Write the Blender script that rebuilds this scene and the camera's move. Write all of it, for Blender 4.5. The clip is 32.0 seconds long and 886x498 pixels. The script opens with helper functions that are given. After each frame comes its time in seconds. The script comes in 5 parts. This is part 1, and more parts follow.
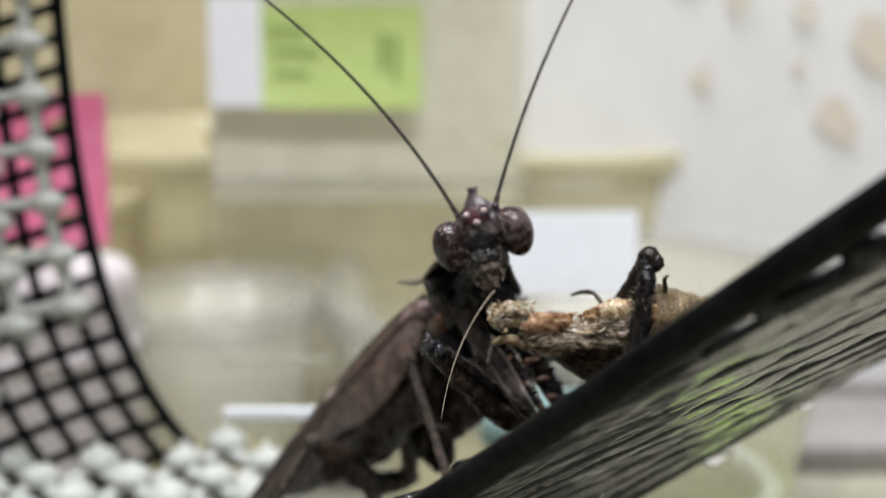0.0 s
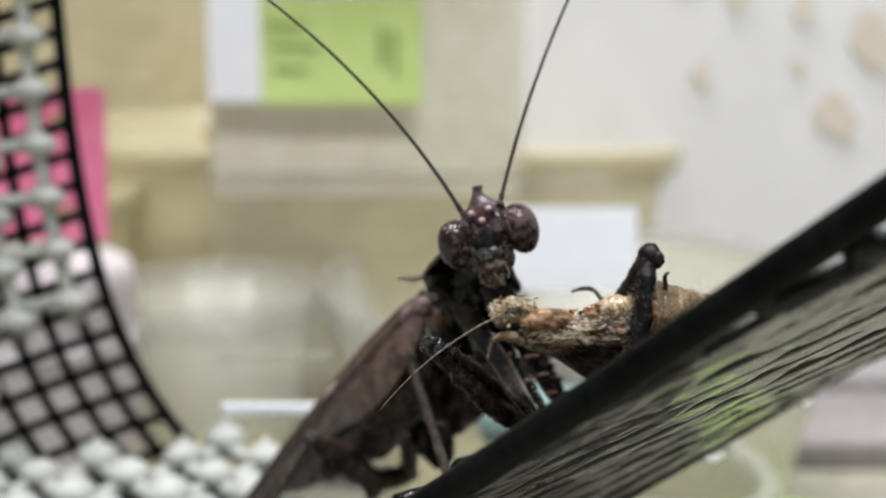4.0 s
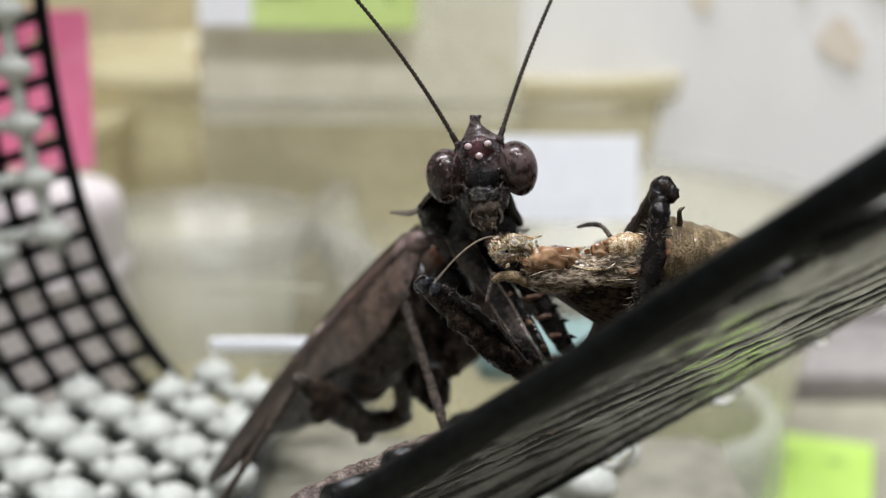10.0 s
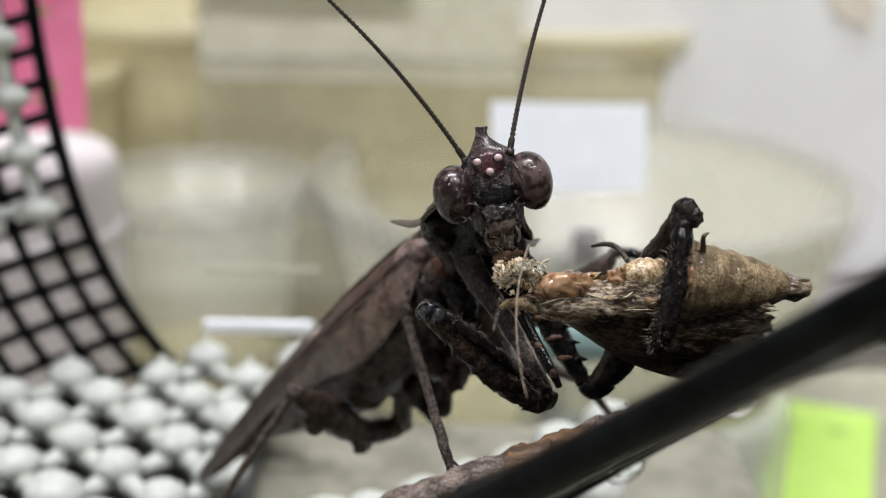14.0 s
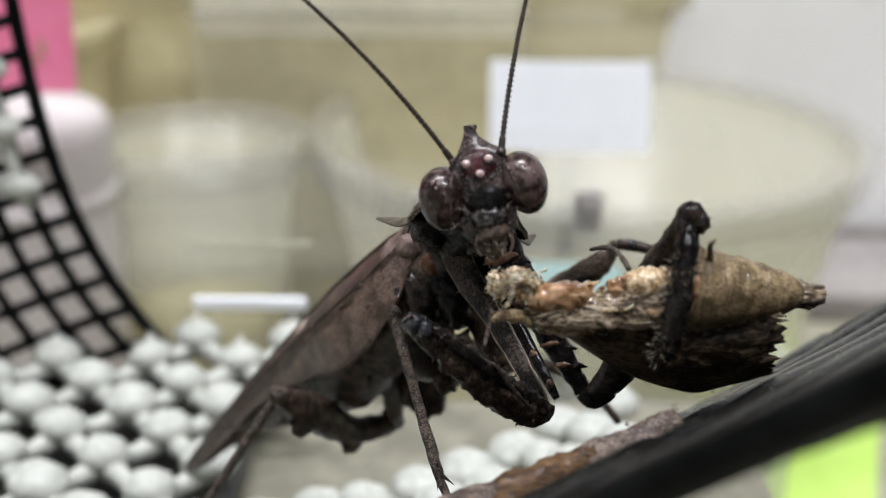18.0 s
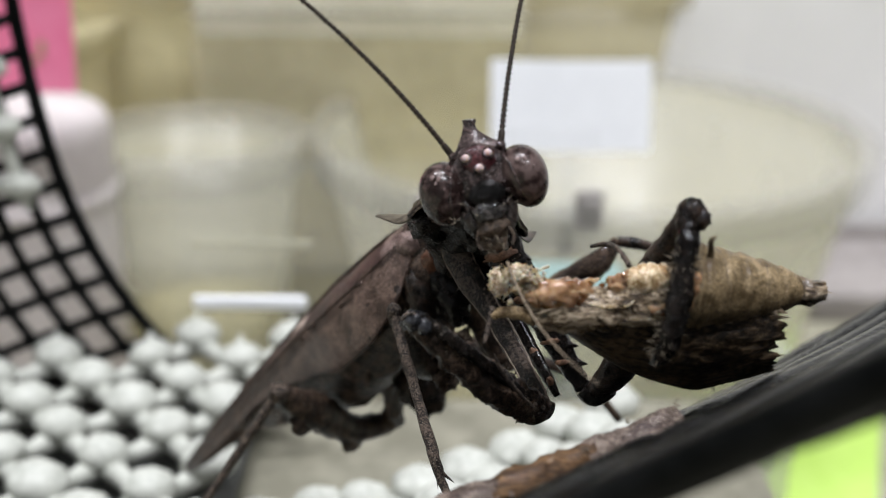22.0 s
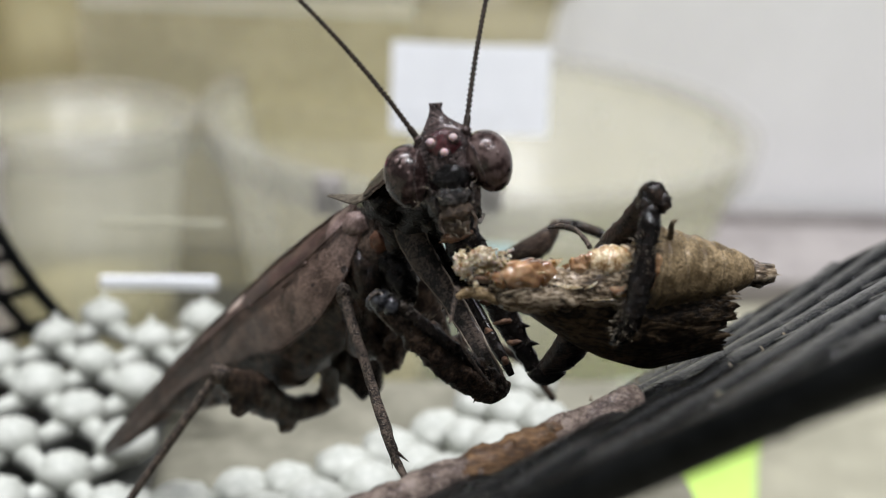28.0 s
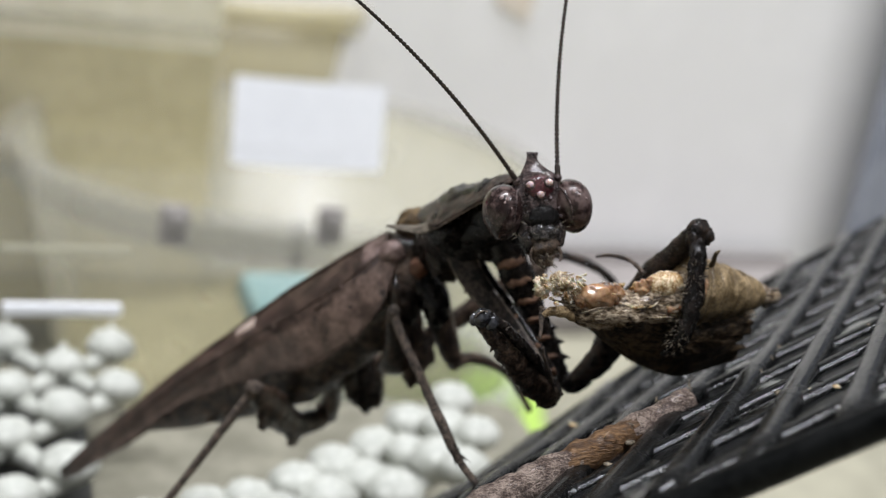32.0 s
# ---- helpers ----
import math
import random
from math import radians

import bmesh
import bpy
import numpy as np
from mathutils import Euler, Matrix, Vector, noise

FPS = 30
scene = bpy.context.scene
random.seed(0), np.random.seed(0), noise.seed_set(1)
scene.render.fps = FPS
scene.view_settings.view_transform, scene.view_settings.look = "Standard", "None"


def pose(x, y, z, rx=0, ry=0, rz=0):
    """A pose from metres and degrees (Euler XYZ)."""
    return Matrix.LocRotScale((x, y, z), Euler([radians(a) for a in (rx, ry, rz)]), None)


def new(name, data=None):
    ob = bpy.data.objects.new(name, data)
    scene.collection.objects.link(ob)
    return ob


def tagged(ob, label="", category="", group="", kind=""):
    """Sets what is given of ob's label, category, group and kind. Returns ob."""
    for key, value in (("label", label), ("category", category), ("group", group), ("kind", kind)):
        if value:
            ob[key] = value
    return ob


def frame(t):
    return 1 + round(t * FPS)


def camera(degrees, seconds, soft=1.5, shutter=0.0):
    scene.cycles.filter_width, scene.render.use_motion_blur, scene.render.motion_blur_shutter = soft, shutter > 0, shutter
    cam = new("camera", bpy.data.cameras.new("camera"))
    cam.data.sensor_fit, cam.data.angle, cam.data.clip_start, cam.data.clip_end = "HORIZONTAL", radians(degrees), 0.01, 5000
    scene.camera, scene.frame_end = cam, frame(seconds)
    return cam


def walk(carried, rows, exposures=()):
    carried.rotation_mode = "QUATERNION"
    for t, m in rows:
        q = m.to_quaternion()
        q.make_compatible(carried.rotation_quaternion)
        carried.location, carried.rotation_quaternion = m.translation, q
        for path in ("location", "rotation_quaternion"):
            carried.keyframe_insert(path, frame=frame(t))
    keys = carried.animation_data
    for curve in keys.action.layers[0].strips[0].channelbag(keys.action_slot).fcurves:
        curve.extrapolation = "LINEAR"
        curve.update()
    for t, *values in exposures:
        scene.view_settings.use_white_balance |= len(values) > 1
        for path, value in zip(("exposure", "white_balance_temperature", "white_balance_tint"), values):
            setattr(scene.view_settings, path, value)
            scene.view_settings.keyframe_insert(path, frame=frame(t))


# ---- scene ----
# lengths below are in millimetres and are scaled by MM
MM = 0.001
cam = camera(40.4, 32.0, soft=1.0)
cam.data.dof.use_dof = True
cam.data.dof.focus_distance = 0.0611
cam.data.dof.aperture_fstop = 40.0
PATH = [
    (0.0, 0.00, -70.00, 51.80, 78.00, -0.00, 0.00),
    (1.0, -0.07, -69.94, 51.73, 78.01, -0.08, 0.00),
    (2.0, -0.14, -70.15, 51.90, 78.00, -0.10, -0.03),
    (5.0, -0.07, -69.24, 51.69, 77.26, -0.11, -0.06),
    (5.5, -0.24, -67.05, 51.28, 76.11, -0.25, -0.16),
    (6.0, -0.15, -65.32, 50.95, 75.14, -0.30, -0.11),
    (7.0, -0.25, -65.05, 50.92, 74.76, -0.30, -0.18),
    (8.0, 0.20, -65.03, 51.07, 74.76, -0.09, -0.01),
    (9.0, -0.38, -65.57, 51.20, 74.89, -0.30, -0.20),
    (10.0, -0.10, -64.65, 50.97, 74.34, -0.29, -0.22),
    (10.5, -0.89, -63.05, 50.71, 73.77, -0.64, -0.15),
    (11.0, -1.27, -62.81, 51.07, 73.56, -0.89, -0.08),
    (12.0, -0.94, -61.87, 52.37, 73.04, -1.01, 0.02),
    (13.0, -0.34, -60.10, 53.00, 72.35, -0.67, -0.05),
    (14.0, -0.34, -59.16, 53.46, 71.72, -0.96, -0.01),
    (16.5, 0.67, -54.17, 54.54, 69.29, -0.44, -0.02),
    (17.0, 0.68, -54.22, 54.60, 69.30, -0.37, 0.03),
    (18.0, 0.43, -54.17, 54.91, 69.08, -0.54, 0.04),
    (19.0, 0.45, -53.70, 54.66, 68.80, -0.50, 0.04),
    (20.0, 0.49, -53.68, 54.52, 68.83, -0.46, 0.04),
    (21.0, 0.50, -53.74, 54.85, 68.79, -0.45, 0.04),
    (22.0, 0.49, -54.06, 54.66, 69.12, -0.48, 0.07),
    (23.0, 0.37, -54.37, 54.94, 69.16, -0.63, 0.05),
    (24.0, 0.64, -54.49, 54.85, 69.41, -0.36, 0.10),
    (26.5, 1.05, -54.94, 54.99, 69.44, -0.54, -0.43),
    (27.0, 0.77, -54.66, 54.85, 69.17, -0.84, -1.34),
    (28.0, -3.83, -54.18, 54.56, 68.45, -3.13, -5.45),
    (28.5, -6.88, -53.51, 54.25, 67.94, -4.05, -7.96),
    (29.0, -8.15, -52.78, 53.70, 67.57, -4.81, -9.93),
    (29.5, -10.72, -53.54, 54.34, 67.75, -5.44, -11.72),
    (30.0, -17.51, -56.44, 55.07, 69.38, -6.24, -13.05),
    (31.0, -20.80, -57.88, 55.48, 70.85, -7.47, -15.60),
    (32.0, -23.90, -58.18, 55.23, 71.28, -8.24, -17.88),
]
walk(cam, [(t, pose(x * MM, y * MM, z * MM, rx, ry, rz)) for t, x, y, z, rx, ry, rz in PATH])

# ---- light: two ceiling tubes in a plain grey room, and a weak indoor glow ----
world = bpy.data.worlds.new("room_air")
world.use_nodes = True
world.node_tree.nodes["Background"].inputs[0].default_value = (0.86, 0.93, 1.0, 1)
world.node_tree.nodes["Background"].inputs[1].default_value = 0.05
scene.world = world


def tube_light(x, y, z, length, width, watts, rz=0):
    data = bpy.data.lights.new("ceiling_tube", "AREA")
    data.shape, data.size, data.size_y, data.energy, data.color = "RECTANGLE", length, width, watts, (0.922, 0.934, 0.996)
    ob = new("ceiling_tube", data)
    ob.matrix_basis = pose(x, y, z, 0, 0, rz)
    return ob


tube_light(-0.25, 0.15, 1.55, 1.2, 0.12, 33.5)
tube_light(0.35, -0.55, 1.55, 1.2, 0.12, 27)
scene.view_settings.exposure = 0.0


# ---- materials ----
def stuff(name, c1, c2, scale=1.0, rough=0.6, bump=0.3, depth=0.08, spec=0.3, metal=0.0, stretch=(1, 1, 1), fine=6.0,
          coat=0.0, c3=None, dust=None, soft=0.0):
    """Two-scale noise colour and bump; scale is per millimetre."""
    m = bpy.data.materials.new(name)
    m.use_nodes = True
    nt, b = m.node_tree, m.node_tree.nodes["Principled BSDF"]
    tc, mp = nt.nodes.new("ShaderNodeTexCoord"), nt.nodes.new("ShaderNodeMapping")
    mp.inputs["Scale"].default_value = [1000 * s for s in stretch]
    nt.links.new(tc.outputs["Object"], mp.inputs["Vector"])
    n1, n2 = nt.nodes.new("ShaderNodeTexNoise"), nt.nodes.new("ShaderNodeTexNoise")
    for n, s, d in ((n1, scale, 4), (n2, scale * fine, 6)):
        nt.links.new(mp.outputs[0], n.inputs["Vector"])
        n.inputs["Scale"].default_value, n.inputs["Detail"].default_value = s, d
        n.inputs["Roughness"].default_value = 0.6
    mixf = nt.nodes.new("ShaderNodeMath")
    mixf.operation = "MULTIPLY_ADD"
    nt.links.new(n2.outputs["Fac"], mixf.inputs[0])
    mixf.inputs[1].default_value = 0.5
    half = nt.nodes.new("ShaderNodeMath")
    half.operation = "MULTIPLY"
    half.inputs[1].default_value = 0.5
    nt.links.new(n1.outputs["Fac"], half.inputs[0])
    nt.links.new(half.outputs[0], mixf.inputs[2])
    ramp = nt.nodes.new("ShaderNodeValToRGB")
    ramp.color_ramp.elements[0].position, ramp.color_ramp.elements[0].color = 0.43, (*c1, 1)
    ramp.color_ramp.elements[1].position, ramp.color_ramp.elements[1].color = 0.575, (*c2, 1)
    if c3:
        e = ramp.color_ramp.elements.new(0.5)
        e.color = (*c3, 1)
    nt.links.new(mixf.outputs[0], ramp.inputs[0])
    colour = ramp.outputs[0]
    if dust:
        # pale specks of dust: (colour, specks per mm, size of a speck, share of the surface)
        vo, ns = nt.nodes.new("ShaderNodeTexVoronoi"), nt.nodes.new("ShaderNodeTexNoise")
        for n in (vo, ns):
            nt.links.new(tc.outputs["Object"], n.inputs["Vector"])
        vo.inputs["Scale"].default_value, ns.inputs["Scale"].default_value = dust[1] * 1000, 900
        near, some, both, mix = [nt.nodes.new("ShaderNodeMath") for k in range(3)] + [nt.nodes.new("ShaderNodeMix")]
        near.operation, some.operation, both.operation = "LESS_THAN", "GREATER_THAN", "MULTIPLY"
        nt.links.new(vo.outputs["Distance"], near.inputs[0])
        nt.links.new(ns.outputs["Fac"], some.inputs[0])
        near.inputs[1].default_value, some.inputs[1].default_value = dust[2], dust[3]
        nt.links.new(near.outputs[0], both.inputs[0])
        nt.links.new(some.outputs[0], both.inputs[1])
        mix.data_type = "RGBA"
        nt.links.new(both.outputs[0], mix.inputs["Factor"])
        nt.links.new(colour, mix.inputs["A"])
        mix.inputs["B"].default_value = (*dust[0], 1)
        colour = mix.outputs["Result"]
    nt.links.new(colour, b.inputs["Base Color"])
    if soft:
        b.inputs["Subsurface Weight"].default_value = soft
        b.inputs["Subsurface Radius"].default_value = (1.0, 0.5, 0.2)
        b.inputs["Subsurface Scale"].default_value = 0.5 * MM
    b.inputs["Roughness"].default_value, b.inputs["Metallic"].default_value = rough, metal
    b.inputs["Specular IOR Level"].default_value = spec
    b.inputs["Coat Weight"].default_value = coat
    b.inputs["Coat Roughness"].default_value = 0.07
    rr = nt.nodes.new("ShaderNodeMapRange")
    rr.inputs["To Min"].default_value, rr.inputs["To Max"].default_value = max(0.03, rough - 0.14), min(1, rough + 0.14)
    nt.links.new(n1.outputs["Fac"], rr.inputs["Value"])
    nt.links.new(rr.outputs[0], b.inputs["Roughness"])
    if bump:
        bp = nt.nodes.new("ShaderNodeBump")
        bp.inputs["Strength"].default_value, bp.inputs["Distance"].default_value = bump, 2.5 * depth * MM
        nt.links.new(mixf.outputs[0], bp.inputs["Height"])
        nt.links.new(bp.outputs[0], b.inputs["Normal"])
        if coat:
            # the wet gloss follows the fine relief only in part
            gl = nt.nodes.new("ShaderNodeBump")
            gl.inputs["Strength"].default_value, gl.inputs["Distance"].default_value = 0.3, 0.22 * depth * MM
            nt.links.new(n2.outputs["Fac"], gl.inputs["Height"])
            nt.links.new(gl.outputs[0], b.inputs["Coat Normal"])
    return m


def cloudy(name, tint, solid=0.5, rough=0.3):
    """Clear or milky plastic: part see-through, part gloss."""
    m = bpy.data.materials.new(name)
    m.use_nodes = True
    nt = m.node_tree
    b = nt.nodes["Principled BSDF"]
    b.inputs["Base Color"].default_value, b.inputs["Roughness"].default_value = (*tint, 1), rough
    tc, n = nt.nodes.new("ShaderNodeTexCoord"), nt.nodes.new("ShaderNodeTexNoise")
    n.inputs["Scale"].default_value = 60
    nt.links.new(tc.outputs["Object"], n.inputs["Vector"])
    mr = nt.nodes.new("ShaderNodeMapRange")
    mr.inputs["To Min"].default_value, mr.inputs["To Max"].default_value = solid * 0.8, min(1, solid * 1.2)
    nt.links.new(n.outputs["Fac"], mr.inputs["Value"])
    nt.links.new(mr.outputs[0], b.inputs["Alpha"])
    return m


def glass(name, tint, rough=0.02):
    m = bpy.data.materials.new(name)
    m.use_nodes = True
    b = m.node_tree.nodes["Principled BSDF"]
    b.inputs["Base Color"].default_value, b.inputs["Roughness"].default_value = (*tint, 1), rough
    b.inputs["Transmission Weight"].default_value, b.inputs["IOR"].default_value = 1.0, 1.33
    return m


CHITIN = stuff("dark_chitin", (0.0020, 0.0013, 0.0009), (0.044, 0.027, 0.018), 1.4, 0.3, 1.0, 0.16, fine=6, spec=0.12, coat=0.35, c3=(0.0095, 0.0058, 0.0040), dust=((0.17, 0.13, 0.10), 6, 0.14, 0.56))
CHITIN_BROWN = stuff("brown_chitin", (0.0055, 0.0034, 0.0023), (0.105, 0.070, 0.049), 1.2, 0.34, 1.0, 0.14, fine=6, spec=0.15, coat=0.3, c3=(0.033, 0.0210, 0.0145), dust=((0.20, 0.15, 0.115), 6, 0.16, 0.53))
CHITIN_PALE = stuff("mottled_chitin", (0.012, 0.009, 0.007), (0.14, 0.105, 0.08), 2.6, 0.6, 1.0, 0.1, fine=4, c3=(0.05, 0.037, 0.028), dust=((0.20, 0.17, 0.14), 6, 0.22, 0.48))
CHITIN_BLACK = stuff("black_chitin", (0.0016, 0.0012, 0.0010), (0.017, 0.0118, 0.009), 2.0, 0.26, 1.0, 0.18, spec=0.1, coat=0.35, c3=(0.0042, 0.0030, 0.0024), dust=((0.17, 0.13, 0.10), 6, 0.13, 0.57))
FACE = stuff("purple_brown_chitin", (0.009, 0.0052, 0.0047), (0.135, 0.098, 0.090), 1.5, 0.3, 1.0, 0.13, spec=0.25, coat=0.5, c3=(0.041, 0.0260, 0.0238), dust=((0.24, 0.19, 0.17), 4.5, 0.14, 0.57))
FACE_DARK = stuff("dark_face_chitin", (0.004, 0.0026, 0.0022), (0.075, 0.056, 0.048), 2.2, 0.3, 1.0, 0.14, spec=0.2, coat=0.5, c3=(0.016, 0.0108, 0.0094))
FACE_RED = stuff("wine_red_chitin", (0.026, 0.0045, 0.006), (0.105, 0.028, 0.031), 1.6, 0.3, 0.6, 0.08, coat=0.4, c3=(0.058, 0.013, 0.0155))
EYE = stuff("brown_eye", (0.016, 0.0090, 0.0080), (0.105, 0.073, 0.066), 0.6, 0.28, 0.3, 0.04, coat=0.3, fine=4, spec=0.25, c3=(0.042, 0.0262, 0.0236))
FLECK = stuff("dusty_eye_fleck", (0.12, 0.08, 0.075), (0.34, 0.26, 0.24), 3, 0.4, 0.3, 0.05)
OCELLUS = stuff("pale_pink_lens", (0.34, 0.235, 0.235), (0.56, 0.44, 0.435), 1.5, 0.05, 0.0, 0.0, coat=1.0, soft=0.3)
FRONS = stuff("glossy_black_chitin", (0.0010, 0.0009, 0.0009), (0.013, 0.011, 0.010), 1.6, 0.45, 1.0, 0.2, spec=0.12, coat=0.14, c3=(0.0034, 0.0029, 0.0027))
HUMP = stuff("yellow_brown_chitin", (0.035, 0.022, 0.010), (0.19, 0.125, 0.058), 1.4, 0.45, 0.8, 0.12)
LABRUM = stuff("shiny_labrum", (0.006, 0.0052, 0.0048), (0.10, 0.088, 0.080), 2.4, 0.22, 1.0, 0.16, coat=0.45, spec=0.3, c3=(0.026, 0.0225, 0.0205), dust=((0.34, 0.32, 0.31), 5, 0.12, 0.58))
JAW = stuff("brown_mouthparts", (0.015, 0.01, 0.007), (0.12, 0.085, 0.06), 3, 0.4, 0.6, 0.1)
WING = stuff("leathery_brown_wing", (0.046, 0.0285, 0.021), (0.160, 0.108, 0.084), 0.7, 0.42, 0.9, 0.09, fine=9, spec=0.25, c3=(0.094, 0.062, 0.048), coat=0.28, dust=((0.018, 0.012, 0.009), 0.8, 0.2, 0.55))
WING_DARK = stuff("dark_wing_field", (0.019, 0.0115, 0.0085), (0.094, 0.062, 0.047), 0.8, 0.42, 0.9, 0.09, fine=9, spec=0.2, c3=(0.043, 0.0275, 0.0205), coat=0.12, dust=((0.11, 0.073, 0.057), 2.0, 0.14, 0.55))
PATCH = stuff("pale_wing_spot", (0.30, 0.22, 0.18), (0.5, 0.42, 0.36), 2, 0.6, 0.3, 0.05)
BANDING = stuff("orange_brown_band", (0.085, 0.042, 0.025), (0.28, 0.155, 0.092), 2, 0.4, 0.8, 0.1, coat=0.2)
ORANGE = stuff("orange_chitin", (0.075, 0.026, 0.012), (0.21, 0.095, 0.052), 1.6, 0.4, 0.6, 0.08, coat=0.3)
PINKISH = stuff("rosy_wing_base", (0.080, 0.052, 0.044), (0.26, 0.185, 0.165), 1.3, 0.36, 0.7, 0.09, coat=0.3, c3=(0.14, 0.096, 0.084))
SHIELD = stuff("grey_brown_shield", (0.005, 0.0034, 0.0027), (0.098, 0.066, 0.052), 1.8, 0.4, 1.0, 0.2, c3=(0.025, 0.0162, 0.0128), coat=0.2, spec=0.12, dust=((0.18, 0.132, 0.105), 5, 0.2, 0.5))
RIM = stuff("pale_shield_rim", (0.08, 0.06, 0.045), (0.24, 0.19, 0.15), 2, 0.5, 0.3, 0.05)
SPIKE = stuff("thin_grey_brown_flange", (0.035, 0.028, 0.020), (0.17, 0.145, 0.11), 1.4, 0.45, 0.6, 0.08, c3=(0.085, 0.07, 0.052))
COXA = stuff("grey_coxa_plate", (0.0035, 0.0026, 0.002), (0.082, 0.062, 0.050), 1.0, 0.32, 1.0, 0.18, c3=(0.015, 0.0114, 0.009), coat=0.4, spec=0.18)
KNEE = stuff("bluish_grey_knee", (0.005, 0.0052, 0.006), (0.058, 0.060, 0.066), 0.7, 0.22, 0.6, 0.08, fine=4, coat=0.5, spec=0.25, c3=(0.020, 0.0208, 0.024))
ANTENNA = stuff("antenna_brown", (0.006, 0.004, 0.0027), (0.060, 0.041, 0.027), 5, 0.5, 0.4, 0.04, c3=(0.02, 0.0135, 0.009))
FEELER_SKIN = stuff("pale_feeler_brown", (0.08, 0.058, 0.038), (0.27, 0.21, 0.145), 3, 0.5, 0.4, 0.04)
# pale fibre, its wet sheen partly painted into the colour
FIBRE = stuff("grey_prey_fibre_sheen", (0.034, 0.021, 0.011), (0.60, 0.49, 0.35), 0.8, 0.28, 1.0, 0.14, stretch=(0.5, 1.7, 1.7), fine=6, c3=(0.20, 0.142, 0.083), coat=0.6)
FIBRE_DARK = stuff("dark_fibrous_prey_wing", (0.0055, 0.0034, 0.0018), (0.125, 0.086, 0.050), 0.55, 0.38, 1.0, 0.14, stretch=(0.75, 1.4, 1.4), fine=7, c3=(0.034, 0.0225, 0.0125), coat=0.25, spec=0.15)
FLESH = stuff("pale_torn_flesh", (0.26, 0.15, 0.06), (0.80, 0.68, 0.48), 1.4, 0.2, 0.8, 0.09, coat=0.8, soft=0.2, c3=(0.54, 0.40, 0.23))
GUT = stuff("wet_amber_gut", (0.12, 0.054, 0.023), (0.40, 0.25, 0.14), 0.5, 0.04, 0.35, 0.10, coat=1.0, soft=0.4, fine=3, c3=(0.25, 0.135, 0.066))
SHRED = stuff("torn_pale_shreds", (0.22, 0.145, 0.078), (0.70, 0.60, 0.46), 1.2, 0.25, 0.8, 0.10, coat=0.6, soft=0.4, c3=(0.46, 0.36, 0.24))
BELLY = stuff("tan_ringed_abdomen", (0.085, 0.056, 0.025), (0.31, 0.225, 0.122), 1.3, 0.4, 0.9, 0.09, fine=6, coat=0.18, c3=(0.175, 0.126, 0.064))
PREY_LEG = stuff("prey_leg_brown", (0.035, 0.024, 0.013), (0.14, 0.105, 0.06), 2.5, 0.45, 0.7, 0.08, coat=0.2)
HAIR = stuff("fine_hair", (0.05, 0.04, 0.028), (0.22, 0.18, 0.125), 2, 0.5, 0.0)
STUMP = stuff("golden_brown_leg", (0.10, 0.062, 0.026), (0.42, 0.31, 0.17), 1.6, 0.35, 0.8, 0.1, coat=0.5, c3=(0.24, 0.165, 0.08))
BARK = stuff("grey_pink_bark", (0.075, 0.052, 0.042), (0.36, 0.285, 0.235), 1.5, 0.6, 1.0, 0.3, stretch=(0.8, 1.3, 1.3), fine=5, c3=(0.19, 0.142, 0.115), coat=0.15)
BARE = stuff("bare_orange_wood", (0.045, 0.022, 0.009), (0.19, 0.108, 0.050), 0.9, 0.5, 0.9, 0.16, stretch=(0.35, 1.2, 1.2), coat=0.1, c3=(0.10, 0.053, 0.022))
BLACK = stuff("black_plastic", (0.0012, 0.0015, 0.0015), (0.0055, 0.006, 0.006), 0.5, 0.36, 0.5, 0.08, spec=0.08)
FILM_GLINT = cloudy("milky_film_glint", (0.86, 0.88, 0.86), 0.55, 0.12)
LINING = stuff("wet_black_film", (0.0012, 0.0014, 0.0014), (0.006, 0.0065, 0.0065), 0.45, 0.32, 1.0, 0.45, stretch=(0.25, 1.5, 1), spec=0.06, coat=0.33)
UNDERFILM = stuff("dripping_wet_film", (0.0016, 0.0018, 0.0017), (0.010, 0.0105, 0.010), 0.45, 0.33, 1.0, 0.7, stretch=(0.25, 1.5, 1), spec=0.4, coat=0.85)
BLACK_WET = stuff("wet_black_plastic", (0.0015, 0.0018, 0.0018), (0.0065, 0.007, 0.007), 0.5, 0.26, 0.9, 0.2, spec=0.1, coat=0.42)
NETWHITE = stuff("white_foam_net", (0.39, 0.40, 0.355), (0.52, 0.53, 0.48), 0.25, 0.5, 0.25, 0.15)
DROP = glass("water", (1, 1, 1))
WETFILM = glass("water_film", (0.72, 0.75, 0.74), 0.16)
PINK = stuff("pink_paper", (0.84, 0.20, 0.35), (0.90, 0.26, 0.42), 0.05, 0.7, 0.1, 0.05)
GREEN = stuff("green_paper", (0.42, 0.62, 0.12), (0.48, 0.68, 0.16), 0.05, 0.7, 0.1, 0.05)
GREEN_PALE = stuff("pale_green_paper", (0.52, 0.66, 0.22), (0.58, 0.72, 0.27), 0.05, 0.7, 0.1, 0.05)
PENCIL = stuff("grey_pen_ink", (0.28, 0.40, 0.12), (0.34, 0.46, 0.15), 0.3, 0.6, 0.0)
PAPER = stuff("white_paper", (0.86, 0.875, 0.90), (0.90, 0.915, 0.94), 0.05, 0.6, 0.1, 0.05)
MILKY = cloudy("milky_plastic", (0.56, 0.54, 0.41), 0.44, 0.25)
RIMPLASTIC = cloudy("grey_rim_plastic", (0.44, 0.425, 0.36), 0.27, 0.25)
GLASSRIM = cloudy("thick_clear_glass", (0.56, 0.58, 0.50), 0.34, 0.08)
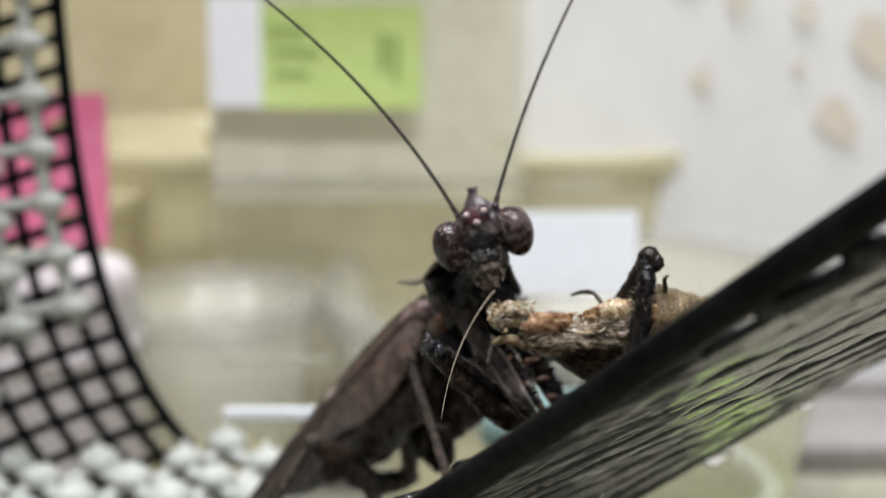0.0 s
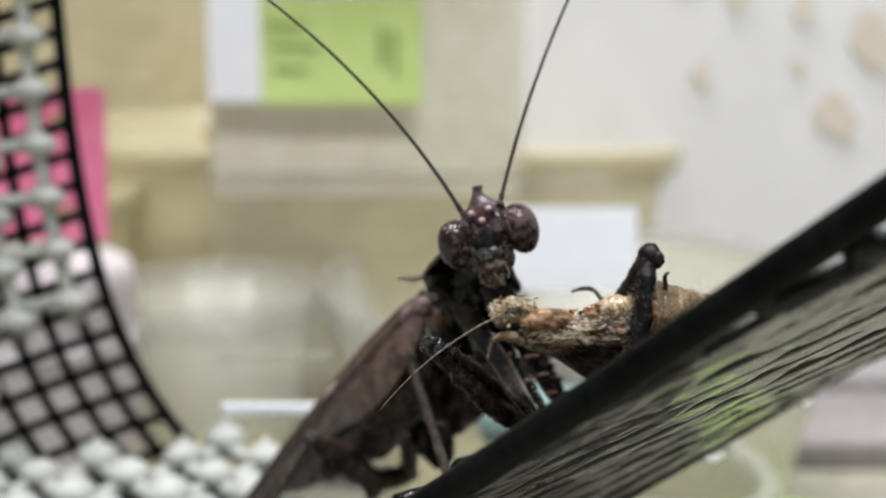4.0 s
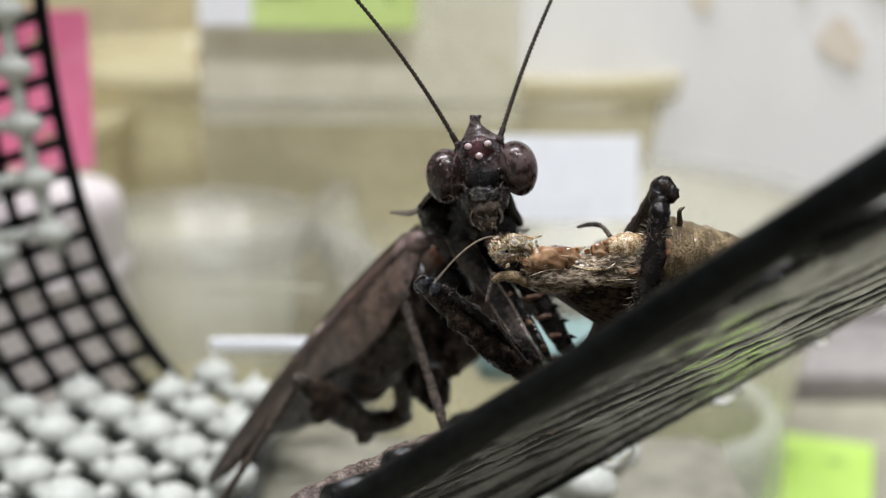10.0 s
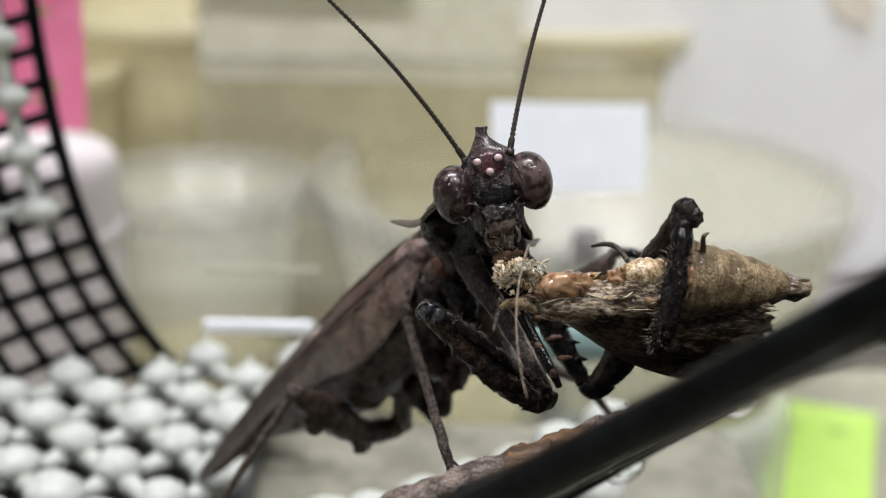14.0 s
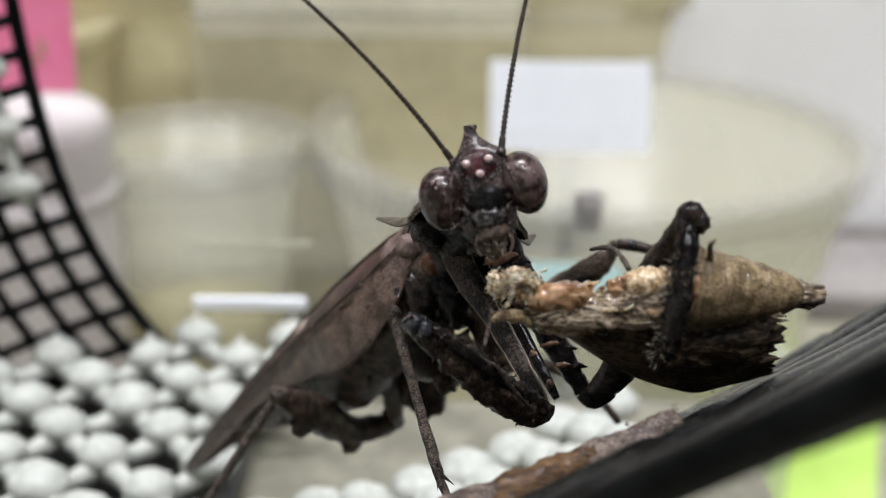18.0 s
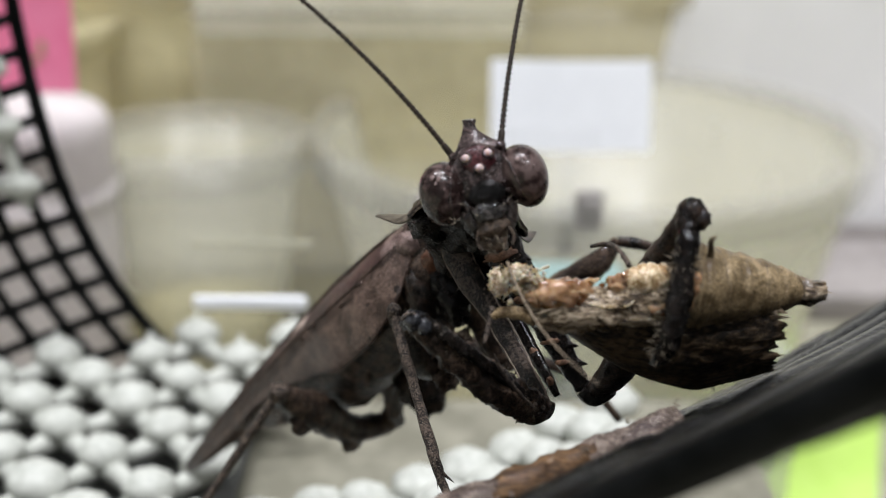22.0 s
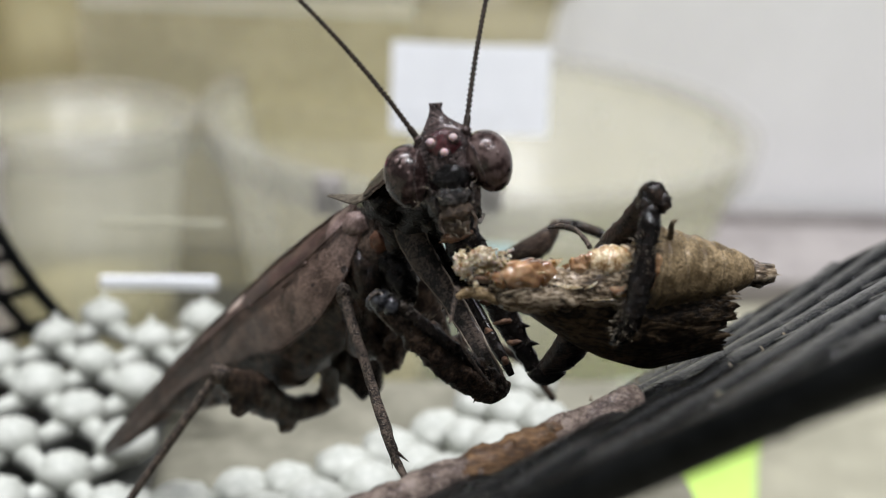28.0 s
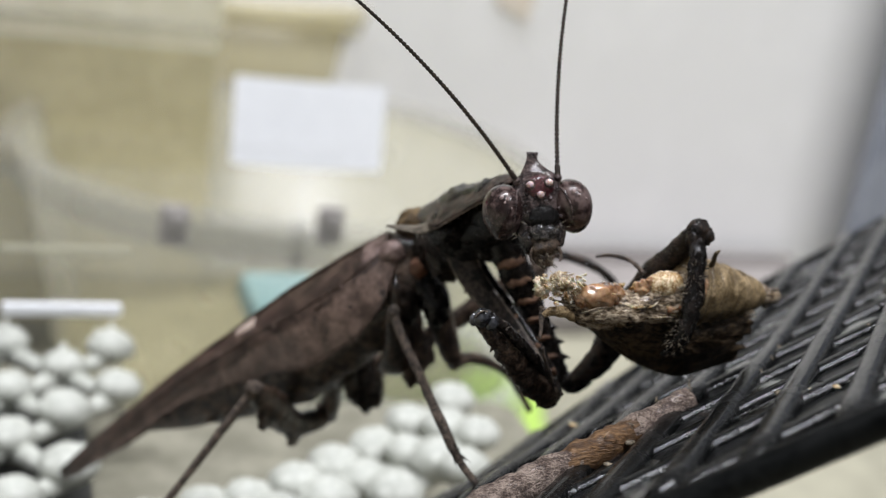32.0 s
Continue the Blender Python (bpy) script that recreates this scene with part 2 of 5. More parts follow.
CLEAR = cloudy("clear_plastic", (0.84, 0.85, 0.78), 0.025, 0.1)
TUB = cloudy("greenish_clear_plastic", (0.66, 0.60, 0.38), 0.55, 0.2)
BOXPLASTIC = cloudy("pale_box_plastic", (0.95, 0.91, 0.76), 0.22, 0.25)
TEAL = stuff("teal_plastic", (0.18, 0.28, 0.26), (0.22, 0.32, 0.30), 0.05, 0.4, 0.1)
TANWOOD = stuff("tan_card", (0.52, 0.46, 0.29), (0.62, 0.55, 0.36), 0.02, 0.7, 0.2, 0.2)
PALEFILL = stuff("pale_dry_filling", (0.74, 0.72, 0.58), (0.86, 0.84, 0.72), 0.04, 0.8, 0.4, 0.8)
OLIVE = stuff("olive_substrate", (0.41, 0.37, 0.20), (0.53, 0.48, 0.28), 0.06, 0.9, 0.6, 1.0)
BROWN = stuff("brown_card", (0.42, 0.33, 0.18), (0.50, 0.40, 0.23), 0.03, 0.8, 0.2, 0.2)
ROSE = stuff("rosy_white_plastic", (0.52, 0.475, 0.465), (0.59, 0.545, 0.535), 0.02, 0.5, 0.1, 0.2)
CARTON = stuff("dull_olive_carton", (0.145, 0.138, 0.102), (0.235, 0.224, 0.172), 0.05, 0.7, 0.4, 0.4)
GAPSHEET = stuff("dark_grey_gap_sheet", (0.022, 0.023, 0.021), (0.05, 0.052, 0.047), 0.2, 0.4, 0.4, 0.2)
BENCH = stuff("olive_grey_bench", (0.285, 0.272, 0.205), (0.375, 0.356, 0.27), 0.02, 0.6, 0.2, 0.2)
WALL = stuff("white_wall_paint", (0.87, 0.865, 0.86), (0.92, 0.915, 0.91), 0.006, 0.7, 0.1, 0.3)
# paint of the added room shell, kept grey to cut bounced light
ROOMPAINT = stuff("grey_wall_paint", (0.20, 0.20, 0.20), (0.25, 0.25, 0.25), 0.006, 0.7, 0.1, 0.3)
STAIN = stuff("brown_stain", (0.77, 0.68, 0.565), (0.84, 0.775, 0.69), 0.05, 0.8, 0.1, 0.1)
BLUEGREY = stuff("blue_grey_panel", (0.22, 0.24, 0.29), (0.30, 0.32, 0.37), 0.02, 0.6, 0.1, 0.2)
GREYTRAY = stuff("grey_brown_tray", (0.22, 0.20, 0.19), (0.30, 0.275, 0.26), 0.03, 0.6, 0.2, 0.3)


# ---- building helpers (all coordinates in mm) ----
def thing(name, base, label, category, group="", kind=""):
    ob = new(name)
    ob.matrix_basis = pose(base[0] * MM, base[1] * MM, base[2] * MM)
    ob.empty_display_size = 0.005
    return tagged(ob, label, category, group, kind)


def mesh_of(name, bm, mats, smooth=True):
    bmesh.ops.recalc_face_normals(bm, faces=bm.faces[:])
    me = bpy.data.meshes.new(name)
    for v in bm.verts:
        v.co *= MM
    bm.to_mesh(me)
    bm.free()
    for m in (mats if isinstance(mats, (list, tuple)) else [mats]):
        me.materials.append(m)
    if smooth:
        me.polygons.foreach_set("use_smooth", [True] * len(me.polygons))
    return me


def chain_matrix(ob):
    m = ob.matrix_basis.copy()
    while ob.parent:
        ob = ob.parent
        m = ob.matrix_basis @ m
    return m


def part(name, bm, mats, parent, label="", smooth=True, local=False):
    """One mesh object under a thing or a part. The bmesh is in scene mm, or in the parent's own space with local."""
    ob = new(name, mesh_of(name, bm, mats, smooth))
    ob.parent = parent
    if not local:
        ob.matrix_basis = chain_matrix(parent).inverted()
    return tagged(ob, label)


def solo(name, bm, mats, label, category, group="", kind="", smooth=True):
    return tagged(new(name, mesh_of(name, bm, mats, smooth)), label, category, group, kind)


def tube(bm, pts, radii, n=10, flat=1.0, up=(0, 0, 1), wob=0.0, caps=True, mat=0):
    """A tube through pts; flat squeezes it across its second axis; wob roughens it."""
    pts = [Vector(p) for p in pts]
    if not isinstance(radii, (list, tuple)):
        radii = [radii] * len(pts)
    rings = []
    for i, p in enumerate(pts):
        d = (pts[min(i + 1, len(pts) - 1)] - pts[max(i - 1, 0)]).normalized()
        u = Vector(up) - d * d.dot(Vector(up))
        if u.length < 1e-3:
            u = Vector((1, 0, 0)) - d * d.x
        u.normalize()
        w = d.cross(u)
        ring = []
        for k in range(n):
            a = 2 * math.pi * k / n
            q = p + (u * math.cos(a) + w * math.sin(a) * flat) * radii[i]
            if wob:
                q += (q - p) * wob * (0.75 * noise.noise(q * 1.7) + 0.55 * noise.noise(q * 4.6))
            ring.append(bm.verts.new(q))
        rings.append(ring)
    for a, b in zip(rings, rings[1:]):
        for k in range(n):
            f = bm.faces.new((a[k], a[(k + 1) % n], b[(k + 1) % n], b[k]))
            f.material_index = mat
    if caps:
        for r in (rings[0], rings[-1]):
            bm.faces.new(r).material_index = mat
    return bm


def smoothline(pts, radii, steps=6):
    """Catmull-Rom through joints, with radii carried along."""
    pts = [Vector(p) for p in pts]
    out, rad = [], []
    for i in range(len(pts) - 1):
        p0, p1, p2, p3 = pts[max(i - 1, 0)], pts[i], pts[i + 1], pts[min(i + 2, len(pts) - 1)]
        for s in range(steps):
            t = s / steps
            out.append(0.5 * ((2 * p1) + (p2 - p0) * t + (2 * p0 - 5 * p1 + 4 * p2 - p3) * t * t + (3 * p1 - p0 - 3 * p2 + p3) * t ** 3))
            rad.append(radii[i] + (radii[i + 1] - radii[i]) * (t * t * (3 - 2 * t)))
    return out + [pts[-1]], rad + [radii[-1]]


def limb(pts, radii, n=12, steps=6, flat=1.0, up=(0, 0, 1), wob=0.0):
    bm = bmesh.new()
    a, b = smoothline(pts, radii, steps)
    return tube(bm, a, b, n, flat, up, wob)


def ball(bm, c, r, seg=16, ring=10, m=None, wob=0.0, mat=0):
    """An ellipsoid with radii r at c, turned by the 3x3 m."""
    c, r = Vector(c), Vector(r if isinstance(r, (list, tuple)) else (r, r, r))
    res = bmesh.ops.create_uvsphere(bm, u_segments=seg, v_segments=ring, radius=1)
    for v in res["verts"]:
        q = Vector((v.co.x * r.x, v.co.y * r.y, v.co.z * r.z))
        if wob:
            q *= 1 + wob * noise.noise(v.co * 2.3 + c)
        if m:
            q = m @ q
        v.co = q + c
        for f in v.link_faces:
            f.material_index = mat
    return bm


def thorn(bm, base, tip, r, n=6, mat=0):
    return tube(bm, [base, Vector(base).lerp(Vector(tip), 0.5), tip], [r, r * 0.6, r * 0.06], n, mat=mat)


def box(bm, c, s, m=None, bevel=0.0):
    res = bmesh.ops.create_cube(bm, size=1)
    for v in res["verts"]:
        q = Vector((v.co.x * s[0], v.co.y * s[1], v.co.z * s[2]))
        v.co = (m @ q if m else q) + Vector(c)
    if bevel:
        es = list({e for v in res["verts"] for e in v.link_edges})
        bmesh.ops.bevel(bm, geom=es, offset=bevel, segments=2, affect="EDGES", profile=0.6)
    return bm


def lathe(bm, c, profile, n=48, cut=None):
    """Turn (radius, height) pairs round the upright through c."""
    rings = []
    for r, h in profile:
        rings.append([bm.verts.new((c[0] + r * math.cos(2 * math.pi * k / n), c[1] + r * math.sin(2 * math.pi * k / n), c[2] + h)) for k in range(n)])
    for a, b in zip(rings, rings[1:]):
        for k in range(n):
            bm.faces.new((a[k], a[(k + 1) % n], b[(k + 1) % n], b[k]))
    return bm


def sheet(bm, fn, nu, nv, thick=0.0, mat=0):
    """A surface fn(u, v), u and v from 0 to 1, given thickness along its normals."""
    g = [[Vector(fn(i / nu, j / nv)) for j in range(nv + 1)] for i in range(nu + 1)]
    def nor(i, j):
        a = g[min(i + 1, nu)][j] - g[max(i - 1, 0)][j]
        b = g[i][min(j + 1, nv)] - g[i][max(j - 1, 0)]
        c = a.cross(b)
        return c.normalized() if c.length > 1e-9 else Vector((0, 0, 1))
    top = [[bm.verts.new(g[i][j]) for j in range(nv + 1)] for i in range(nu + 1)]
    for i in range(nu):
        for j in range(nv):
            bm.faces.new((top[i][j], top[i + 1][j], top[i + 1][j + 1], top[i][j + 1])).material_index = mat
    if thick:
        bot = [[bm.verts.new(g[i][j] - nor(i, j) * thick) for j in range(nv + 1)] for i in range(nu + 1)]
        for i in range(nu):
            for j in range(nv):
                bm.faces.new((bot[i][j], bot[i][j + 1], bot[i + 1][j + 1], bot[i + 1][j])).material_index = mat
        for i in range(nu):
            bm.faces.new((top[i][0], bot[i][0], bot[i + 1][0], top[i + 1][0])).material_index = mat
            bm.faces.new((top[i][nv], top[i + 1][nv], bot[i + 1][nv], bot[i][nv])).material_index = mat
        for j in range(nv):
            bm.faces.new((top[0][j], top[0][j + 1], bot[0][j + 1], bot[0][j])).material_index = mat
            bm.faces.new((top[nu][j], bot[nu][j], bot[nu][j + 1], top[nu][j + 1])).material_index = mat
    return bm


def axes(x, z):
    """3x3 with columns near x and z, made square to each other."""
    x = Vector(x).normalized()
    z = Vector(z)
    z = (z - x * x.dot(z)).normalized()
    y = z.cross(x)
    return Matrix((x, y, z)).transposed()


# ---- the room ----
DESK = -72.0


def room():
    bm = bmesh.new()
    box(bm, (0, 0, DESK - 15), (2600, 2600, 30), bevel=2)
    solo("bench", bm, BENCH, "olive-grey laminate work bench under the containers", "bench", kind="structure", smooth=False)
    for name, c, s in (("wall_north", (0, 1320, 500), (2700, 40, 2300)), ("wall_south", (0, -1320, 500), (2700, 40, 2300)),
                       ("wall_east", (1320, 0, 500), (40, 2600, 2300)), ("wall_west", (-1320, 0, 500), (40, 2600, 2300)),
                       ("ceiling", (0, 0, 1670), (2700, 2700, 40)), ("floor", (0, 0, -670), (2700, 2700, 40))):
        bm = bmesh.new()
        box(bm, c, s)
        solo(name, bm, ROOMPAINT, "plain grey painted " + name.split("_")[0], name.split("_")[0], kind="structure", smooth=False)
    # upright white panel with brown stains behind the cups
    panel = thing("stained_panel", (150, 290, DESK), "white upright panel spotted with brown stains, standing on the bench", "panel")
    bm = bmesh.new()
    box(bm, (158, 290, 71.5), (334, 4, 287), bevel=0.8)
    part("board", bm, WALL, panel, smooth=False)
    rnd = random.Random(5)
    for x, z, r in ((71, 58, 8), (106, 46, 6), (126, 37, 11), (115, 16, 9), (76, 27, 5), (86, 50, 6), (120, 12, 6), (105, 30, 3), (140, 60, 6)):
        bm = bmesh.new()
        ring = []
        for k in range(18):
            a = k / 18 * 2 * math.pi
            q = r * (0.75 + 0.5 * noise.noise(Vector((math.cos(a), math.sin(a), x))))
            ring.append(bm.verts.new((x + 0.8 * q * math.cos(a), 287.6 - 0.03 * x / 8, z + q * math.sin(a))))
        back = [bm.verts.new(v.co + Vector((0, 0.3, 0))) for v in ring]
        bm.faces.new(ring)
        for k in range(18):
            bm.faces.new((ring[k], ring[(k + 1) % 18], back[(k + 1) % 18], back[k]))
        part("stain", bm, STAIN, panel, smooth=False)
    bm = bmesh.new()
    box(bm, (292, 270, 75), (90, 6, 300), bevel=1)
    solo("side_panel", bm, BLUEGREY, "blue-grey upright panel standing on the bench", "panel", smooth=False)
    # grey tray on the bench in front of the panel
    tray = thing("grey_tray", (125, 256, DESK), "grey-brown plastic tray lying on the bench", "tray")
    bm = bmesh.new()
    box(bm, (160, 256, DESK + 2), (150, 56, 4), bevel=1.2)
    part("base", bm, GREYTRAY, tray, smooth=False)
    for y, z in ((229, DESK + 4), (282, DESK + 4)):
        bm = bmesh.new()
        box(bm, (160, y, z), (150, 4, 7), bevel=1)
        part("side", bm, GREYTRAY, tray, smooth=False)


def cup(name, c, r0, r1, h, wall, label, fill=None, fill_h=0.4, lid=None):
    """A deli cup: c is the middle of its foot, r0 its foot and r1 its rim radius."""
    t = thing(name, c, label, "cup", "deli cups")
    bm = bmesh.new()
    lathe(bm, c, [(0.1, 0.6), (r0 - 1, 0.6), (r0, 0), (r0 + (r1 - r0) * 0.5, h * 0.5), (r1, h - 3), (r1 - 0.8, h - 3), (r0 - 0.8, 1.4), (0.1, 1.4)])
    part("wall", bm, wall, t)
    bm = bmesh.new()
    lathe(bm, c, [(r1 - 1, h - 8), (r1 + 2.0, h - 8), (r1 + 3, h - 1), (r1 + 1.5, h), (r1 - 1, h - 0.5), (r1 - 1, h - 8)])
    part("rim", bm, RIMPLASTIC if wall == MILKY else wall, t)
    if fill:
        bm = bmesh.new()
        k = fill_h
        lathe(bm, c, [(0.1, 1.6), (r0 - 1.2, 1.6), (r0 + (r1 - r0) * k - 1.2, h * k), (r0 * 0.5, h * k + 2), (0.1, h * k + 1)])
        part("substrate", bm, fill, t)
    if lid:
        bm = bmesh.new()
        lathe(bm, c, [(0.1, h - 2), (r1 - 2, h - 2), (r1 - 1, h + 1.2), (r1 + 3.6, h + 1.2), (r1 + 3.6, h - 4), (r1 + 2.8, h - 4)])
        part("lid", bm, lid, t)
    return t


def note(name, corner, wide, high, yaw, tilt, mat, label, marks):
    """A sticky note; corner is its lower left, marks are bars (x, z, w, h) on it."""
    t = thing(name, corner, label, "sticky note", "sticky notes")
    m = Euler((radians(tilt), 0, radians(yaw))).to_matrix()
    bm = bmesh.new()
    sheet(bm, lambda u, v: Vector(corner) + m @ Vector((u * wide, 0.9 * math.sin(v * 2.2) - 0.9, v * high)), 8, 10, 0.15)
    part("paper", bm, mat, t, smooth=False)
    for x, z, w, h in marks:
        bm = bmesh.new()
        v = z / high
        box(bm, Vector(corner) + m @ Vector((x, 0.9 * math.sin(v * 2.2) - 0.9 - 0.25, z)), (w, 0.12, h), m)
        part("pen_mark", bm, PENCIL, t, smooth=False)
    return t


def background():
    cup("deli_cup", (31, 192, DESK), 44, 56, 62, MILKY, "large milky plastic deli cup standing open on the bench", OLIVE, 0.22)
    cup("deli_cup", (-50, 183, DESK), 17, 21, 62, MILKY, "small milky plastic deli cup half full of olive substrate", OLIVE, 0.35)
    cup("deli_cup", (-62, 290, DESK), 46, 52, 84, TUB, "tall greenish deli cup with brown rim and olive substrate", OLIVE, 0.72)
    cup("deli_cup", (40, 330, DESK), 44, 50, 78, TUB, "tall greenish deli cup with pale contents behind", TANWOOD, 0.5)
    cup("deli_cup", (-120, 250, DESK), 34, 40, 74, TUB, "greenish deli cup beside the pink note", BROWN, 0.6)
    # white card inside the large cup
    bm = bmesh.new()
    sheet(bm, lambda u, v: (8.0 + 25.0 * u, 127.3 - 0.8 * math.sin(u * 3.1) + 3.0 * v, 2.1 + 13.8 * v), 10, 4, 0.3)
    lab = thing("white_label", (20, 128.6, DESK), "small bright white paper label on a clear stake before the cup", "label")
    part("card", bm, PAPER, lab, smooth=False)
    bm = bmesh.new()
    box(bm, (20.5, 127.6, -35), (2.4, 0.8, 74), bevel=0.2)
    part("stake", bm, CLEAR, lab, "clear plastic stake", smooth=False)
    # tan carton with a note behind the cups
    c = thing("tan_carton", (-60, 380, DESK), "tan cardboard carton standing behind the cups", "carton")
    bm = bmesh.new()
    box(bm, (-95, 385, 20), (170, 90, 184), bevel=2)
    part("body", bm, TANWOOD, c, smooth=False)
    bm = bmesh.new()
    box(bm, (-95, 338.5, 3), (172, 3, 5), bevel=0.8)
    part("edge_band", bm, BROWN, c, smooth=False)
    # note holders: a milky box with the green note and white label
    b = thing("storage_box", (-20, 225, DESK), "milky plastic storage box carrying a green note and a white label", "box")
    bm = bmesh.new()
    box(bm, (-18, 244, -5), (76, 60, 134), bevel=3)
    part("body", bm, BOXPLASTIC, b, smooth=False)
    bm = bmesh.new()
    box(bm, (-18.3, 243, -30), (72.5, 57, 66), bevel=0.5)
    part("substrate", bm, OLIVE, b, "olive substrate inside", smooth=False)
    bm = bmesh.new()
    box(bm, (-18, 213.4, 8), (76.5, 0.8, 1.8), bevel=0.3)
    part("band", bm, RIMPLASTIC, b, "milky moulded band", smooth=False)
    bm = bmesh.new()
    box(bm, (-18.3, 243, 32.1), (72.5, 57, 58), bevel=0.5)
    part("filling", bm, PALEFILL, b, "pale dry filling", smooth=False)
    note("green_note", (-42, 211, 25.5), 37, 24, 0, -3, GREEN_PALE, "light green sticky note with grey pen marks on the storage box",
         ((6, 18, 9, 1.4), (8, 13, 11, 1.4), (7, 8, 8, 1.4), (28, 13, 2, 9), (31, 11, 1.5, 12)))
    bm = bmesh.new()
    sheet(bm, lambda u, v: (-54 + 12 * u, 210.2 + 1.8 * v, 26 + 25 * v), 4, 4, 0.2)
    tag = thing("white_label", (-48, 211, 26), "white paper label beside the green note", "label")
    part("card", bm, PAPER, tag, smooth=False)
    # rosy container and pink note
    j = thing("rosy_jar", (-72, 142, DESK), "rosy white plastic jar with a pink note above it", "jar")
    bm = bmesh.new()
    lathe(bm, (-77, 156, DESK), [(0.1, 0), (16.5, 0), (17.5, 3), (17.5, 68), (17, 71), (15.5, 72.5), (10, 73), (0.1, 73.2)], 48)
    part("body", bm, ROSE, j)
    bm = bmesh.new()
    lathe(bm, (-77, 156, DESK), [(17.6, 56), (18.2, 56.5), (18.2, 58.5), (17.6, 59)], 48)
    part("moulded_ring", bm, ROSE, j)
    note("pink_note", (-93.5, 134, 9.2), 36, 26, 0, -4, PINK, "pink sticky note with small grey marks above the rosy jar",
         ((28, 21, 2.6, 0.8), (30, 19, 1.6, 0.8), (29, 5, 2.6, 0.8), (31, 7, 0.8, 2.2)))
    # clear tub behind the net with a teal base; pale bars imitate edge reflections
    tub = thing("clear_tub", (0, 78, DESK), "low clear plastic tub with painted edge reflections behind the white net", "tub")
    for y, z, h in ((62, -21, 58), (118, -21, 58)):
        bm = bmesh.new()
        box(bm, (-8, y, z), (64, 1.2, h), bevel=0.3)
        part("side", bm, CLEAR, tub, smooth=False)
    bm = bmesh.new()
    box(bm, (-8, 80, 8.6), (66, 38, 1.2), bevel=0.4)
    part("lid", bm, CLEAR, tub, smooth=False)
    # white and milky bars painted in for light reflected along the clear edge
    bm = bmesh.new()
    box(bm, (-19.2, 60.4, 4.9), (11.8, 0.8, 1.45), bevel=0.4)
    part("edge_glint", bm, PAPER, tub, "white bar painted as the bright reflection on the tub edge", smooth=False)
    bm = bmesh.new()
    box(bm, (-19, 62.5, 10.6), (12.6, 0.8, 0.8), bevel=0.2)
    part("edge_glint", bm, MILKY, tub, "milky bar painted as the faint reflection on the tub edge", smooth=False)
    bm = bmesh.new()
    box(bm, (15, 90, -6.5), (20, 14, 5), bevel=2)
    part("clip", bm, TEAL, tub, "teal plastic clip", smooth=False)
    for x, z in ((22.6, -4.0), (-1.5, -4.8)):
        bm = bmesh.new()
        box(bm, (x, 116.4, z), (4.4, 1.6, 6.5), bevel=0.7)
        box(bm, (x + 0.4, 115.2, z + 1.0), (2.6, 1.2, 2.4), bevel=0.5)
        part("latch", bm, GREYTRAY, tub, "dark grey latch", smooth=False)
    # green note and ring under the black net
    note("green_note", (50.7, 128, DESK + 1.6), 26, 80, -20, -89, GREEN, "bright green sticky note lying on the bench below the net", ((8, 67, 3.2, 2.6), (18, 68, 3.8, 2.2)))
    t = thing("glass_jar", (36, 98, -72), "clear glass jar mouth standing below the black net", "jar")
    bm = bmesh.new()
    lathe(bm, (31, 98, -72), [(19.5, 20), (19.5, 50), (19, 53), (17.4, 55), (15.6, 53.5), (16.6, 50), (16.6, 20), (19.5, 20)])
    part("neck", bm, GLASSRIM, t)
    bm = bmesh.new()
    lathe(bm, (31, 98, -72), [(0.1, 0), (20.5, 0), (21.5, 4), (21.5, 14), (19.7, 20), (16.4, 20), (19.5, 13), (19.5, 4), (0.1, 3)])
    part("body", bm, CLEAR, t)


# ---- the nets ----
def deck(x, y):
    # a plane that sags towards the low far corner
    k = min(1, max(0, (y + 2) / max(4, 10.5 + 0.4 * x)))
    return 18.0 + 0.5 * x - 0.6 * y + min(1.5, 0.146 * x - 3.4) * k ** 1.5


def clip_line(p, d, planes):
    lo, hi = -200.0, 200.0
    for n, c in planes:
        a, b = n[0] * d[0] + n[1] * d[1], n[0] * p[0] + n[1] * p[1] - c
        if abs(a) < 1e-9:
            if b < 0:
                return None
        elif a > 0:
            lo = max(lo, -b / a)
        else:
            hi = min(hi, -b / a)
    return (lo, hi) if hi - lo > 1 else None


